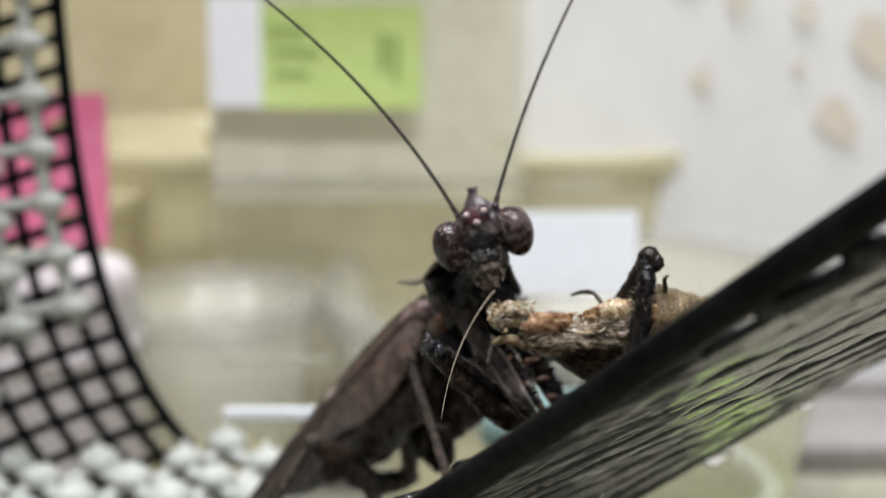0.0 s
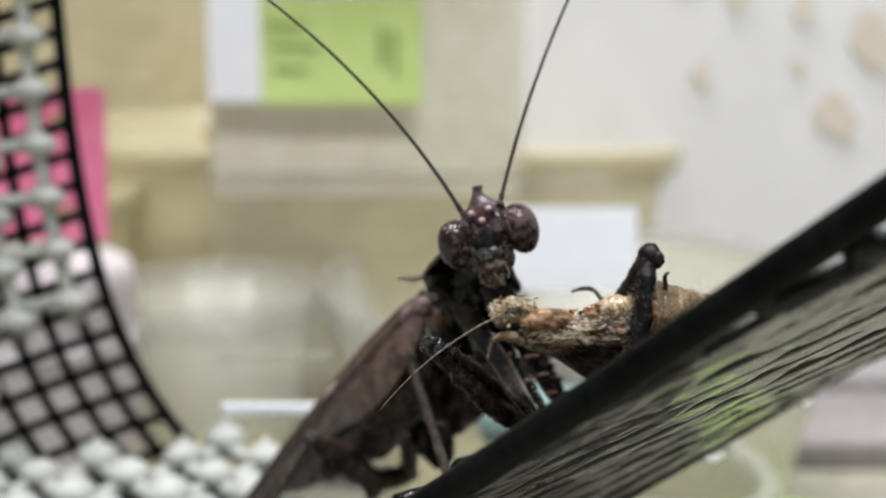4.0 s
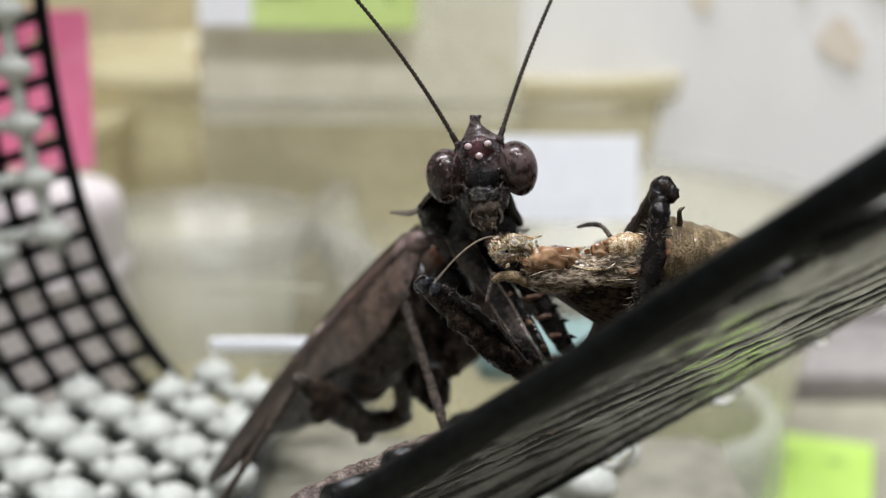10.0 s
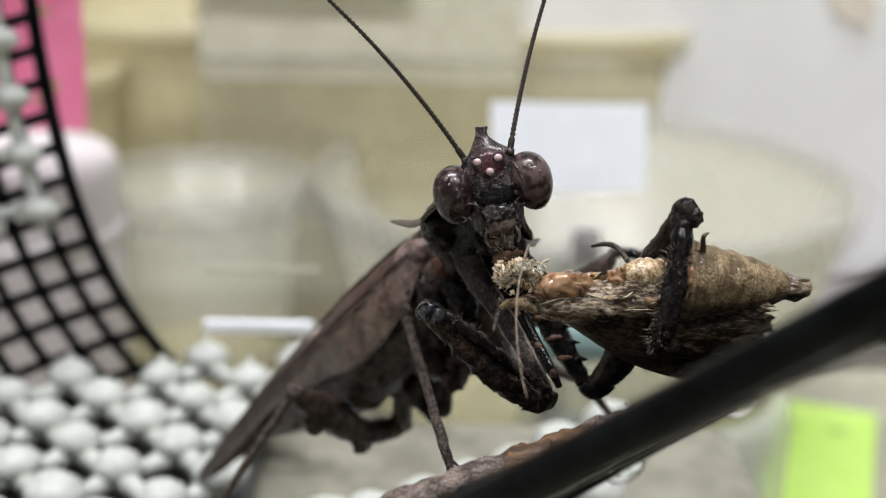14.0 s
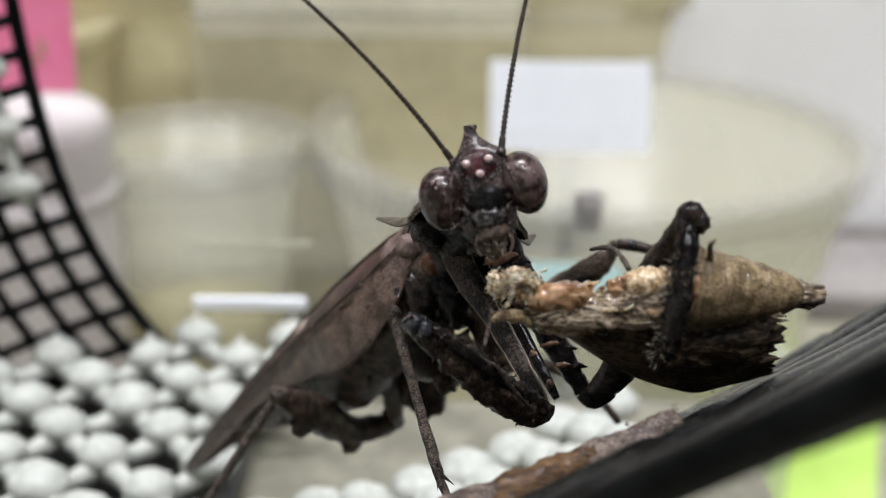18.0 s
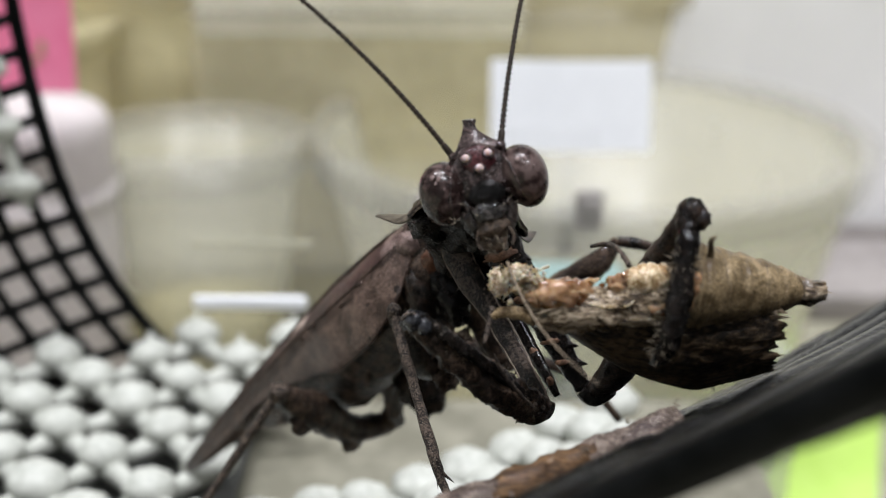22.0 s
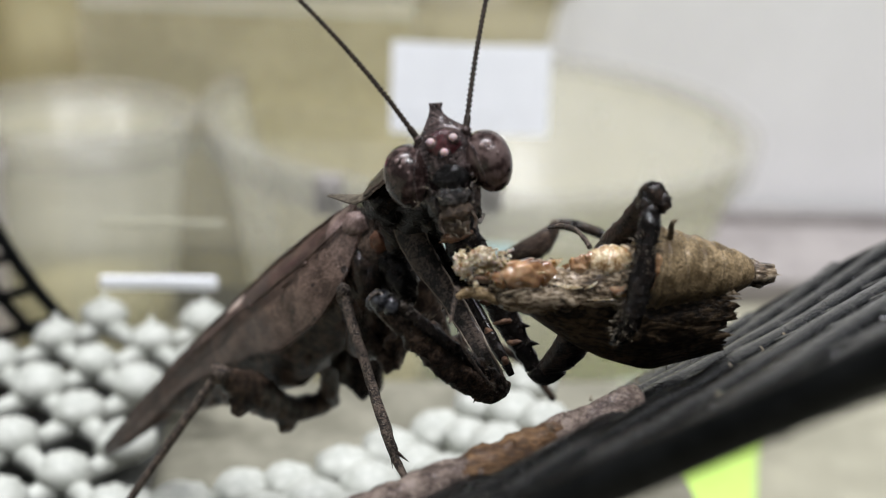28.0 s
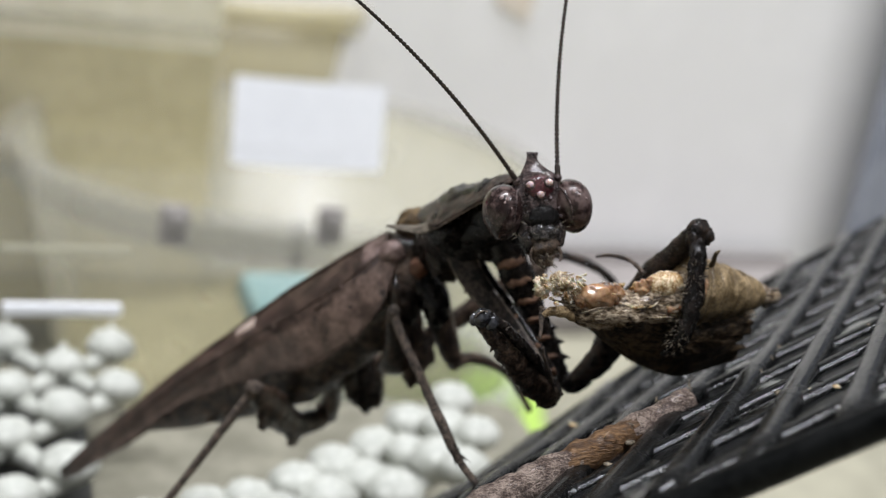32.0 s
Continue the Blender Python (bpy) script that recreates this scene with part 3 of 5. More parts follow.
def black_ramp():
    t = thing("black_net_ramp", (0, -5, 18), "sloping black plastic net ramp with a thick rim, wet with drops", "net")
    planes = (((0.582, 1), -21.0), ((0.40, -1), -8.5), ((1, 0.15), -9), ((-1, 0), -56))
    runs = []
    for k in range(-24, 40):
        runs.append(((0, k * 4.1), (0.9, 0.05), 0.47))
    for k in range(-30, 60):
        runs.append(((k * 4.2, 0), (0.68, 0.72), 0.58))
    for i, (p, d, r) in enumerate(runs):
        c = clip_line(p, d, planes)
        if not c:
            continue
        bm = bmesh.new()
        pts = []
        n = max(4, int((c[1] - c[0]) / 3.5))
        for s in range(n + 1):
            q = c[0] + (c[1] - c[0]) * s / n
            x, y = p[0] + d[0] * q, p[1] + d[1] * q
            pts.append((x, y, deck(x, y) + 0.16 * noise.noise(Vector((x * 0.4, y * 0.4, i))) + (0 if r < 0.55 else 0.34)))
        tube(bm, pts, r, 10, wob=0.12, flat=1.25, up=(-0.4, 0.47, 0.79))
        part("strand", bm, BLACK_WET, t)
    def lining(u, v):
        x = -8 + 62 * u
        y = (-20.2 - 0.582 * x) * (1 - v) + (8.0 + 0.40 * x) * v
        return (x, y, deck(x, y) - 0.02 + 0.16 * noise.noise(Vector((x * 0.16, y * 0.75, 2))) + 0.10 * noise.noise(Vector((x * 0.45, y * 1.9, 7))))
    bm = bmesh.new()
    sheet(bm, lining, 110, 90, 0.2)
    part("lining", bm, LINING, t, "wet black plastic film between the strands")
    # water that clings to the lower side
    bm = bmesh.new()
    sheet(bm, lambda u, v: Vector(lining(0.01 + 0.98 * u, 0.01 + 0.98 * v)) - Vector((0, 0, 0.30 - 0.26 * noise.noise(Vector((u * 26, v * 44, 3))))), 130, 120, 0.06)
    part("lining", bm, UNDERFILM, t, "dripping wet lower side")
    rnd = random.Random(31)
    for k in range(-12, 6):
        c = clip_line((0, k * 4.1), (0.9, 0.05), planes)
        if not c:
            continue
        q = c[0] + rnd.uniform(0, 3)
        while q < c[1] - 2:
            l = min(rnd.uniform(2.5, 6), c[1] - q)
            x0, y0, w = 0.9 * q, k * 4.1 + 0.05 * q + 0.35, rnd.uniform(2.2, 3.4)
            ph = rnd.uniform(0, 6)
            bm = bmesh.new()
            sheet(bm, lambda u, v: (x0 + 0.9 * l * u + 0.9 * w * v * 0.2, y0 + w * v, deck(x0 + 0.9 * l * u + 0.18 * w * v, y0 + w * v) + 0.26 + 0.12 * math.sin(math.pi * v) * math.sin(math.pi * u) + 0.04 * math.sin(9 * u + ph)), 12, 5, 0.05)
            part("water_film", bm, WETFILM, t, "glossy film of water in a cell")
            q += l + rnd.uniform(4, 16)
    bm = bmesh.new()
    tube(bm, [(x, -21.3 - 0.582 * x, 30.5 + 0.95 * x + 0.0016 * x * x) for x in range(-9, 60, 3)], 0.74, 12, up=(-0.4, 0.47, 0.79), wob=0.08)
    part("rim", bm, BLACK, t, "thick black rim")
    bm = bmesh.new()
    tube(bm, [(x, 8.5 + 0.40 * x, deck(x, 8.5 + 0.40 * x)) for x in range(-9, 57, 3)], 0.6, 10, up=(-0.4, 0.47, 0.79), wob=0.08)
    part("rim", bm, BLACK, t, "thin black rim")
    for x, y, r in ((12.6, 13.4, 0.95), (20.9, 16.7, 0.85), (28.5, 19.7, 0.5)):
        bm = bmesh.new()
        ball(bm, (x, y, deck(x, y) - 0.75), (r * 1.5, r * 1.0, r * 0.85), 20, 12, axes((1, 0, 0.45), (0, 0, 1)))
        solo("water_drop", bm, DROP, "clear water drop hanging under the black net", "water drop", "water drops")
    # milky white patches painted in for light glinting off wet cells
    rnd = random.Random(12)
    for k in range(16):
        x, y = rnd.uniform(15, 34), -4.1 * rnd.randint(-1, 4) + 2.05
        l, w = rnd.uniform(1.2, 2.6), rnd.uniform(0.35, 0.9)
        if y < -18 - 0.5 * x or y > 7:
            continue
        bm = bmesh.new()
        sheet(bm, lambda u, v: (x + l * (u - 0.5) * 2 + 0.4 * w * v, y + w * (v - 0.5) * 2, deck(x + l * (u - 0.5) * 2, y + w * (v - 0.5) * 2) - 0.1 - 0.25 * math.sin(math.pi * u) * math.sin(math.pi * v)), 8, 4, 0.06)
        part("water_film", bm, FILM_GLINT, t, "milky patch painted as a glint on the water in a cell")
    rnd = random.Random(11)
    for k in range(26):
        x = rnd.uniform(4, 34)
        y = rnd.uniform(-16 - 0.2 * x, 8)
        bm = bmesh.new()
        s = rnd.uniform(0.08, 0.2)
        ball(bm, (x, y, deck(x, y) + 0.55), (s * rnd.uniform(1, 2), s, s * 0.7), 7, 5, Euler((0, 0, rnd.uniform(0, 3))).to_matrix(), wob=0.3)
        solo("frass_crumb", bm, FLESH if k % 2 else HAIR, "tiny pale crumb lying on the black net", "crumb", "crumbs on the net")


def edge_x(z):
    return -29.0 - 13.2 * (1 - math.exp(-max(z - 1, -3) / 16.0))


def left_net():
    """The black net that curls up behind, and the white net laid over its top."""
    t = thing("black_net_screen", (-42, 60, 3), "upright curled black plastic net screen behind the white net", "net")

    def pt(u, v):
        # u runs up the right edge, v goes out to the left
        z = 1.0 + u
        return Vector((edge_x(z) - v * 0.94, 60 - 0.012 * v * v + 0.05 * u, z - 0.30 * v))
    for k in range(0, 13):
        bm = bmesh.new()
        tube(bm, [pt(u, k * 3.6) for u in range(-6 if k else -3, 66, 3)], 0.62 if k else 0.75, 8, up=(0, 1, 0), wob=0.1)
        part("strand", bm, BLACK, t)
    for k in range(-1, 24):
        bm = bmesh.new()
        tube(bm, [pt(k * 3.3, v) for v in (-0.6, 4, 8, 12, 18, 24, 32, 44)], 0.58, 8, up=(0, 1, 0), wob=0.1)
        part("strand", bm, BLACK, t)
    w = thing("white_net_strip", (-45, 58, 20), "white foam net strip draped over the black net screen", "net")
    me = None
    for c, (v, lo) in enumerate(((3.2, 18.0), (9.2, 15.2), (15.2, 12.5), (21, 10))):
        for k in range(0, 9):
            p = pt(lo + k * 5.75 + (0.0 if c % 2 == 0 else 2.6), v) + Vector((0, -2.2, 0))
            if me is None:
                bm = bmesh.new()
                ball(bm, (0, 0, 0), (2.15, 1.5, 1.35), 14, 9, wob=0.12)
                me = mesh_of("bump", bm, NETWHITE)
            ob = new("bump", me)
            ob.parent = w
            ob.matrix_basis = chain_matrix(w).inverted() @ pose(p.x * MM, p.y * MM, p.z * MM, 0, random.uniform(-8, 8), random.uniform(-20, 20))
        bm = bmesh.new()
        pts = [pt(lo - 2.5 + k * 2.9 + (0.0 if c % 2 == 0 else 2.6), v) + Vector((0, -2.0, 0)) for k in range(0, 19)]
        tube(bm, pts, [0.5] + [0.75] * 18, 8, up=(0, 1, 0))
        part("cord", bm, NETWHITE, w)
    for k in range(0, 8):
        bm = bmesh.new()
        z = 18 + k * 5.75
        tube(bm, [pt(z, 3.2) + Vector((0, -2, 0)), pt(z + 1.4, 9.2) + Vector((0, -2, 0)), pt(z - 2, 15.2) + Vector((0, -2, 0)), pt(z, 21) + Vector((0, -2, 0))], 0.7, 8, up=(0, 1, 0))
        part("cord", bm, NETWHITE, w)


def mat_z(x, y):
    return 0.3 + 0.06 * max(0, x + 12) + 0.35 * max(0, x - 6) + 0.9 * math.sin(x * 0.09 + y * 0.05)


def white_mat():
    t = thing("white_net_mat", (-10, 35, -2), "bumpy white foam net mat with dark gaps", "mat")
    bm = bmesh.new()
    ball(bm, (0, 0, 0), (2.45, 2.1, 1.75), 18, 12, wob=0.14)
    me = mesh_of("bump", bm, NETWHITE)
    rnd = random.Random(3)
    nodes = {}
    for i in range(-14, 20):
        for j in range(-14, 20):
            x, y = -28.7 + 4.7 * i + 4.9 * j, 46.0 + 3.9 * i - 5.2 * j
            # right of this line lies the bare patch of carton
            if y > 59 or y < 5 or x < -64 or x > (-16.5 + 0.25 * (y - 37) if y > 29 else -15):
                continue
            nodes[i, j] = (x + rnd.uniform(-0.4, 0.4), y + rnd.uniform(-0.4, 0.4))
    # the closer rows along the near edge
    for r in range(4):
        for k in range(9):
            x = -17.0 + 4.0 * k + 2.0 * (r % 2)
            y = 26.2 + 0.14 * (x + 12) + 0.40 * max(0, x + 4) - 3.7 * r
            if (x < 3 or y > 24.5) and x < 16:
                nodes[100 + r, 200 + k] = (x + rnd.uniform(-0.4, 0.4), y + rnd.uniform(-0.4, 0.4))
    for (i, j), (x, y) in nodes.items():
        ob = new("bump", me)
        ob.parent = t
        s = rnd.uniform(0.88, 1.1)
        ob.matrix_basis = chain_matrix(t).inverted() @ pose(x * MM, y * MM, (mat_z(x, y) + 0.9) * MM, rnd.uniform(-10, 10), rnd.uniform(-10, 10), rnd.uniform(-25, 25) + 180 * (i % 2)) @ Matrix.Diagonal((s, s, s, 1))
    bm = bmesh.new()
    for (i, j), (x, y) in nodes.items():
        for q in ((i + 1, j), (i, j + 1)):
            if q in nodes:
                a, b = nodes[q]
                tube(bm, [(x, y, mat_z(x, y)), ((x + a) / 2, (y + b) / 2, mat_z((x + a) / 2, (y + b) / 2) - 0.3), (a, b, mat_z(a, b))], [1.25, 0.85, 1.25], 8)
        if y > 52.5:
            thorn(bm, (x, y, mat_z(x, y) + 1.2), (x, y + 0.6, mat_z(x, y) + 3.3), 1.0, 8)
    tagged(part("cord_grid", bm, NETWHITE, t), kind="stuff")
    # dark sheet added so the gaps look dark, and the block that carries it all
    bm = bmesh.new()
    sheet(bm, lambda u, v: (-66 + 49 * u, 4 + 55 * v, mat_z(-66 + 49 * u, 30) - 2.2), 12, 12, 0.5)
    solo("dark_gap_sheet", bm, GAPSHEET, "dark grey sheet added under the gaps of the white net mat", "liner")
    bm = bmesh.new()
    box(bm, (-20, 30, -38), (104, 60, 66), bevel=3)
    solo("carton_block", bm, CARTON, "dull olive carton carrying the white net mat", "carton", smooth=False)


def twig():
    t = thing("twig", (4, -7, 24), "broken grey-pink twig with a bare orange patch on the net", "twig")
    a, b = Vector((-7, -12.6, 22.75)), Vector((11.3, -6.4, 28.5))
    def run(s0, s1, r, wob, k=0.0):
        pts, rad = [], []
        n = max(6, int((s1 - s0) * 90))
        for i in range(n + 1):
            s = s0 + (s1 - s0) * i / n
            p = a.lerp(b, s) + Vector((0, 0, 0.25 * math.sin(s * 5) + k))
            pts.append(p)
            rad.append(r * (1 - 0.32 * s + 0.16 * noise.noise(p * 0.9)))
        bm = bmesh.new()
        tube(bm, pts, rad, 26, flat=0.75, wob=wob)
        return bm
    bm = run(0, 1, 1.32, 0.2)
    for f in bm.faces:
        # where the bark is torn off, bare wood shows
        c = f.calc_center_median()
        k = (c - a).dot(b - a) / (b - a).length_squared
        if 0.55 + 0.05 * noise.noise(c * 1.5) < k < 0.77 + 0.05 * noise.noise(c * 1.9) and (c - a.lerp(b, k)).z > -0.25:
            f.material_index = 1
    part("bark", bm, [BARK, BARE], t, "torn bark with a bare orange patch")
    bm = bmesh.new()
    rnd = random.Random(4)
    for k in range(34):
        p = a.lerp(b, rnd.random()) + Vector((rnd.uniform(-0.4, 0.4), rnd.uniform(-0.5, 0.2), 0.85))
        thorn(bm, p, p + Vector((rnd.uniform(-0.4, 0.4), rnd.uniform(-0.3, 0.3), rnd.uniform(0.1, 0.3))), 0.04, 4)
    part("fibre_fuzz", bm, HAIR, t, "fine torn bark fibres")
    t2 = thing("twig", (28, 0, 32), "small pale twig end lying on the black net", "twig")
    bm = bmesh.new()
    p0, p1 = Vector((27, -1.5, 33)), Vector((40, 4, 36.6))
    tube(bm, [p0.lerp(p1, k / 12) for k in range(13)], [0.3] + [0.7 + 0.1 * math.sin(k) for k in range(12)], 12, wob=0.5)
    part("bark", bm, BARK, t2)


room()
background()
white_mat()
left_net()
black_ramp()
twig()


# ---- the mantis ----
S = Vector((-1.0, 11.7, 30.8))          # wing shoulder
TAIL = Vector((-19.6, 30.5, 3.2))
A = (TAIL - S).normalized()             # back along the body
D = (Vector((0, 0, 1)) - A * A.z).normalized()
R = D.cross(A).normalized()             # to its right side
LONG = (TAIL - S).length
HEAD = Vector((2.45, -0.85, 37.5))
HM = axes((0.967, -0.02, 0.25), (-1.0, 1.4, 4.9))


def body_at(s, side=0.0, up=0.0):
    return S + A * s + R * side + D * up


def wing_width(u):
    keys = ((0, 2.5), (0.05, 4.9), (0.12, 6.1), (0.22, 6.25), (0.33, 4.8), (0.45, 3.55), (0.6, 2.55), (0.78, 2.3), (0.92, 1.6), (1.0, 0.9))
    for (a, p), (b, q) in zip(keys, keys[1:]):
        if u <= b:
            t = (u - a) / (b - a)
            t = t * t * (3 - 2 * t) * 0.4 + t * 0.6
            return p + (q - p) * t
    return keys[-1][1]


def wing_point(u, v, hand=1, lift=0.0):
    """hand 1: right forewing, -1: left."""
    w = (R * 0.52 * hand - D * 0.855).normalized()
    n = (R * 0.855 * hand + D * 0.52).normalized()
    wide = wing_width(u)
    p = S + A * (u * LONG) + D * (0.4 + 0.8 * math.sin(math.pi * u) ** 0.8) - R * (0.35 * hand * (0.2 if hand > 0 else 1))
    crumple = 0.10 * noise.noise(Vector((u * 9, v * 3, hand)))
    return p + w * wide * v + n * (0.24 * wide * math.sin(math.pi * (0.12 + 0.8 * v)) + crumple + lift)


def spiny(bm, p0, p1, count, side, size, r, jitter, rnd):
    for k in range(count):
        q = Vector(p0).lerp(Vector(p1), (k + 0.5) / count)
        d = Vector(side) + Vector((rnd.uniform(-1, 1), rnd.uniform(-1, 1), rnd.uniform(-1, 1))) * jitter
        thorn(bm, q, q + d.normalized() * size * rnd.uniform(0.6, 1.15), r, 5)


def hairs(bm, p0, p1, count, reach, r, rnd, size=0.35):
    for k in range(count):
        q = Vector(p0).lerp(Vector(p1), rnd.random())
        d = Vector((rnd.gauss(0, 1), rnd.gauss(0, 1), rnd.gauss(0, 1))).normalized()
        q += d * reach * 0.9
        thorn(bm, q, q + d * size * rnd.uniform(0.5, 1.2), r, 3)


def build_mantis():
    t = thing("praying_mantis", (-6, 14, 4), "dark brown horned praying mantis eating its prey, standing on the nets", "praying mantis")
    rnd = random.Random(21)
    # --- wings
    for hand in (-1, 1):
        bm = bmesh.new()
        nu, nv = 60, 18
        sheet(bm, lambda u, v: wing_point(u, v, hand), nu, nv, 0.12)
        for f in bm.faces:
            c = f.calc_center_median()
            s = (c - S).dot(A) / LONG
            w = (R * 0.52 * hand - D * 0.855).normalized()
            v = (c - S).dot(w) / max(0.5, wing_width(min(1, max(0, s))))
            f.material_index = 1 if v < 0.42 + 0.05 * noise.noise(Vector((s * 14, 0, 1))) else 0
        wing = part("forewing", bm, [WING, WING_DARK], t)
        if hand > 0:
            for v, r in ((0.42, 0.06), (0.985, 0.08), (0.02, 0.12)):
                bm = bmesh.new()
                tube(bm, [wing_point(0.03 + 0.95 * k / 40, v + 0.012 * math.sin(k * 0.5), hand, 0.03) for k in range(41)], r, 6)
                part("vein", bm, WING_DARK, wing)
            for k in range(11):
                u, v = 0.10 + 0.055 * k, 0.46 + 0.05 * math.sin(k * 1.9)
                bm = bmesh.new()
                ball(bm, wing_point(u, v, hand, 0.0), (0.30 + 0.14 * math.sin(k * 2.3), 0.16, 0.06), 8, 6, axes(A, D), 0.6)
                part("blotch", bm, WING_DARK if k % 3 else PINKISH, wing)
            bm = bmesh.new()
            sheet(bm, lambda u, v: wing_point(0.325 + 0.055 * u, 0.08 + 0.18 * v - 0.03 * u, hand, 0.09 * math.sin(math.pi * u) * math.sin(math.pi * v)), 8, 6)
            part("pale_spot", bm, PATCH, wing, "pale spot on the wing")
            bm = bmesh.new()
            sheet(bm, lambda u, v: wing_point(0.005 + 0.042 * u, 0.02 + 0.40 * v, hand, 0.10 * math.sin(math.pi * v) + 0.03), 8, 8)
            part("wing_base", bm, PINKISH, wing, "rosy pale wing base")
    bm = bmesh.new()
    ball(bm, (0.0, 8.9, 30.0), (0.56, 0.5, 0.72), 16, 12, wob=0.4)
    part("shoulder_spot", bm, ORANGE, t, "orange spot below the wing base")
    bm = bmesh.new()
    ball(bm, (-1.4, 10.6, 30.2), (0.95, 0.6, 0.8), 16, 12, axes(A, D), 0.3)
    part("wing_hinge", bm, PINKISH, t, "rosy pale wing hinge")
    # --- abdomen with ragged side lobes
    pts, rad = [], []
    for k in range(25):
        s = -1 + 29.5 * k / 24
        pts.append(body_at(s, 0, -2.5 - 0.7 * math.sin(math.pi * k / 24) + (0.15 * max(0, s - 12))))
        rad.append(2.45 * math.sin(math.pi * (0.18 + 0.78 * (k / 24) ** 0.8)) ** 0.9 * (1 + 0.05 * (k % 2)) + 0.25)
    bm = bmesh.new()
    tube(bm, pts, rad, 20, flat=0.75, up=D, wob=0.08)
    part("abdomen", bm, CHITIN_BROWN, t)
    for k in range(4):
        s = 9 + k * 3.1
        bm = bmesh.new()
        b0 = body_at(s, 1.5, -4.3 + 0.5 * k)
        sheet(bm, lambda u, v: b0 + A * (2.6 * u - 0.2) - D * (v * (1.2 - 0.12 * k) * (0.55 + 0.45 * math.sin(3.1 * u + 0.4))) + R * 0.25 * math.sin(u * 7) * v, 6, 4, 0.18)
        part("abdomen_lobe", bm, CHITIN_BROWN, t)
    # --- thorax
    bm = limb([body_at(-1.0, 0, -0.6), body_at(1, 0, -2.0), body_at(5, 0, -3.0)], [1.2, 1.8, 2.2], 18, 6, 0.8, D, 0.1)
    part("thorax", bm, CHITIN, t)
    bm = bmesh.new()
    ball(bm, (0.3, 12.2, 31.75), (1.35, 1.05, 0.95), 20, 14, axes(A, D), 0.35)
    part("thorax_hump", bm, HUMP, t, "yellow-brown hump at the wing root")
    bm = bmesh.new()
    ball(bm, (0.15, 5.2, 33.6), (1.2, 1.9, 1.3), 20, 14, axes((0.9, -0.2, 0.1), (-0.2, 0.4, 0.9)), 0.3)
    part("thorax_plate", bm, CHITIN_BLACK, t)
    bm = bmesh.new()
    ball(bm, (-0.7, 15.4, 19.0), (1.5, 1.1, 2.3), 20, 14, axes((0.8, 0.3, 0.2), (-0.1, 0.3, 0.9)), 0.4)
    part("thorax_plate", bm, CHITIN, t)
    bm = limb([(2.5, 0.9, 36.8), (2.1, 3.1, 35.8), (1.4, 6.4, 33.6), (1.2, 9.8, 30.9)], [0.9, 1.8, 2.25, 1.9], 20, 8, 0.85, (0, 0, 1), 0.2)
    part("prothorax", bm, CHITIN_BLACK, t)
    for c, rr, mm in (((-0.6, 9.6, 27.6), (1.0, 0.9, 1.7), CHITIN), ((1.0, 7.6, 31.0), (1.1, 1.0, 1.5), CHITIN), ((2.3, 4.4, 33.6), (1.0, 0.9, 1.3), CHITIN_BLACK),
                       ((-1.6, 11.8, 24.6), (1.1, 1.0, 1.6), CHITIN), ((0.7, 9.2, 28.4), (0.9, 0.9, 1.4), CHITIN_BLACK), ((1.25, 8.4, 27.8), (0.95, 0.8, 1.5), CHITIN_BLACK)):
        bm = bmesh.new()
        ball(bm, c, rr, 16, 12, axes((0.8, 0.3, 0.2), (-0.1, 0.3, 0.9)), 0.4)
        part("thorax_plate", bm, mm, t)
    # --- leaf-like shield over the prothorax: a keel line, a rim line and an arched skin between them
    keel, _ = smoothline([(2.35, 1.3, 38.1), (2.2, 2.9, 37.85), (1.8, 5.6, 36.5), (1.48, 7.7, 35.65), (1.25, 9.2, 34.8), (1.08, 10.4, 33.6)], [0] * 6, 8)
    brim, _ = smoothline([(1.1, 1.0, 37.4), (0.44, 1.86, 36.5), (-0.3, 2.9, 35.4), (-1.0, 3.75, 34.4), (-1.1, 5.0, 33.95), (-0.6, 8.9, 33.2)], [0] * 6, 8)
    mid_n = Vector((0.9892, 0.1464, 0))
    mid_c = mid_n.dot(Vector((1.0, 11.0, 31.5)))

    def along(line, u):
        f = min(max(u, 0), 0.9999) * (len(line) - 1)
        return line[int(f)].lerp(line[min(int(f) + 1, len(line) - 1)], f % 1)

    def shield(u, v):
        x = abs(2 * v - 1)
        a, b = along(keel, u), along(brim, u)
        q = a.lerp(b, x) + Vector((-0.05, 0.0, 0.8)) * (0.42 * math.sin(math.pi * x) * min(1, 0.35 + u))
        q += Vector((-0.3, -0.3, 0.6)) * (0.16 * noise.noise(Vector((u * 9, x * 5, 3))) + 0.10 * noise.noise(Vector((u * 23, x * 14, 5))))
        return q if v < 0.5 else q - mid_n * (2 * (mid_n.dot(q) - mid_c)) - Vector((0.1, 0, 1.3)) * x
    bm = bmesh.new()
    sheet(bm, shield, 48, 40, 0.16)
    shield_ob = part("pronotum", bm, SHIELD, t, "grey-brown leaf-like neck shield")
    for v in (0.0, 1.0):
        flip = lambda q: q if v < 0.5 else q - mid_n * (2 * (mid_n.dot(q) - mid_c)) - Vector((0.1, 0, 1.3))
        bm = bmesh.new()
        tube(bm, [shield(0.02 + 0.8 * k / 40, v) for k in range(41)], 0.055, 6)
        part("pale_edge", bm, RIM, shield_ob, "pale thin edge")
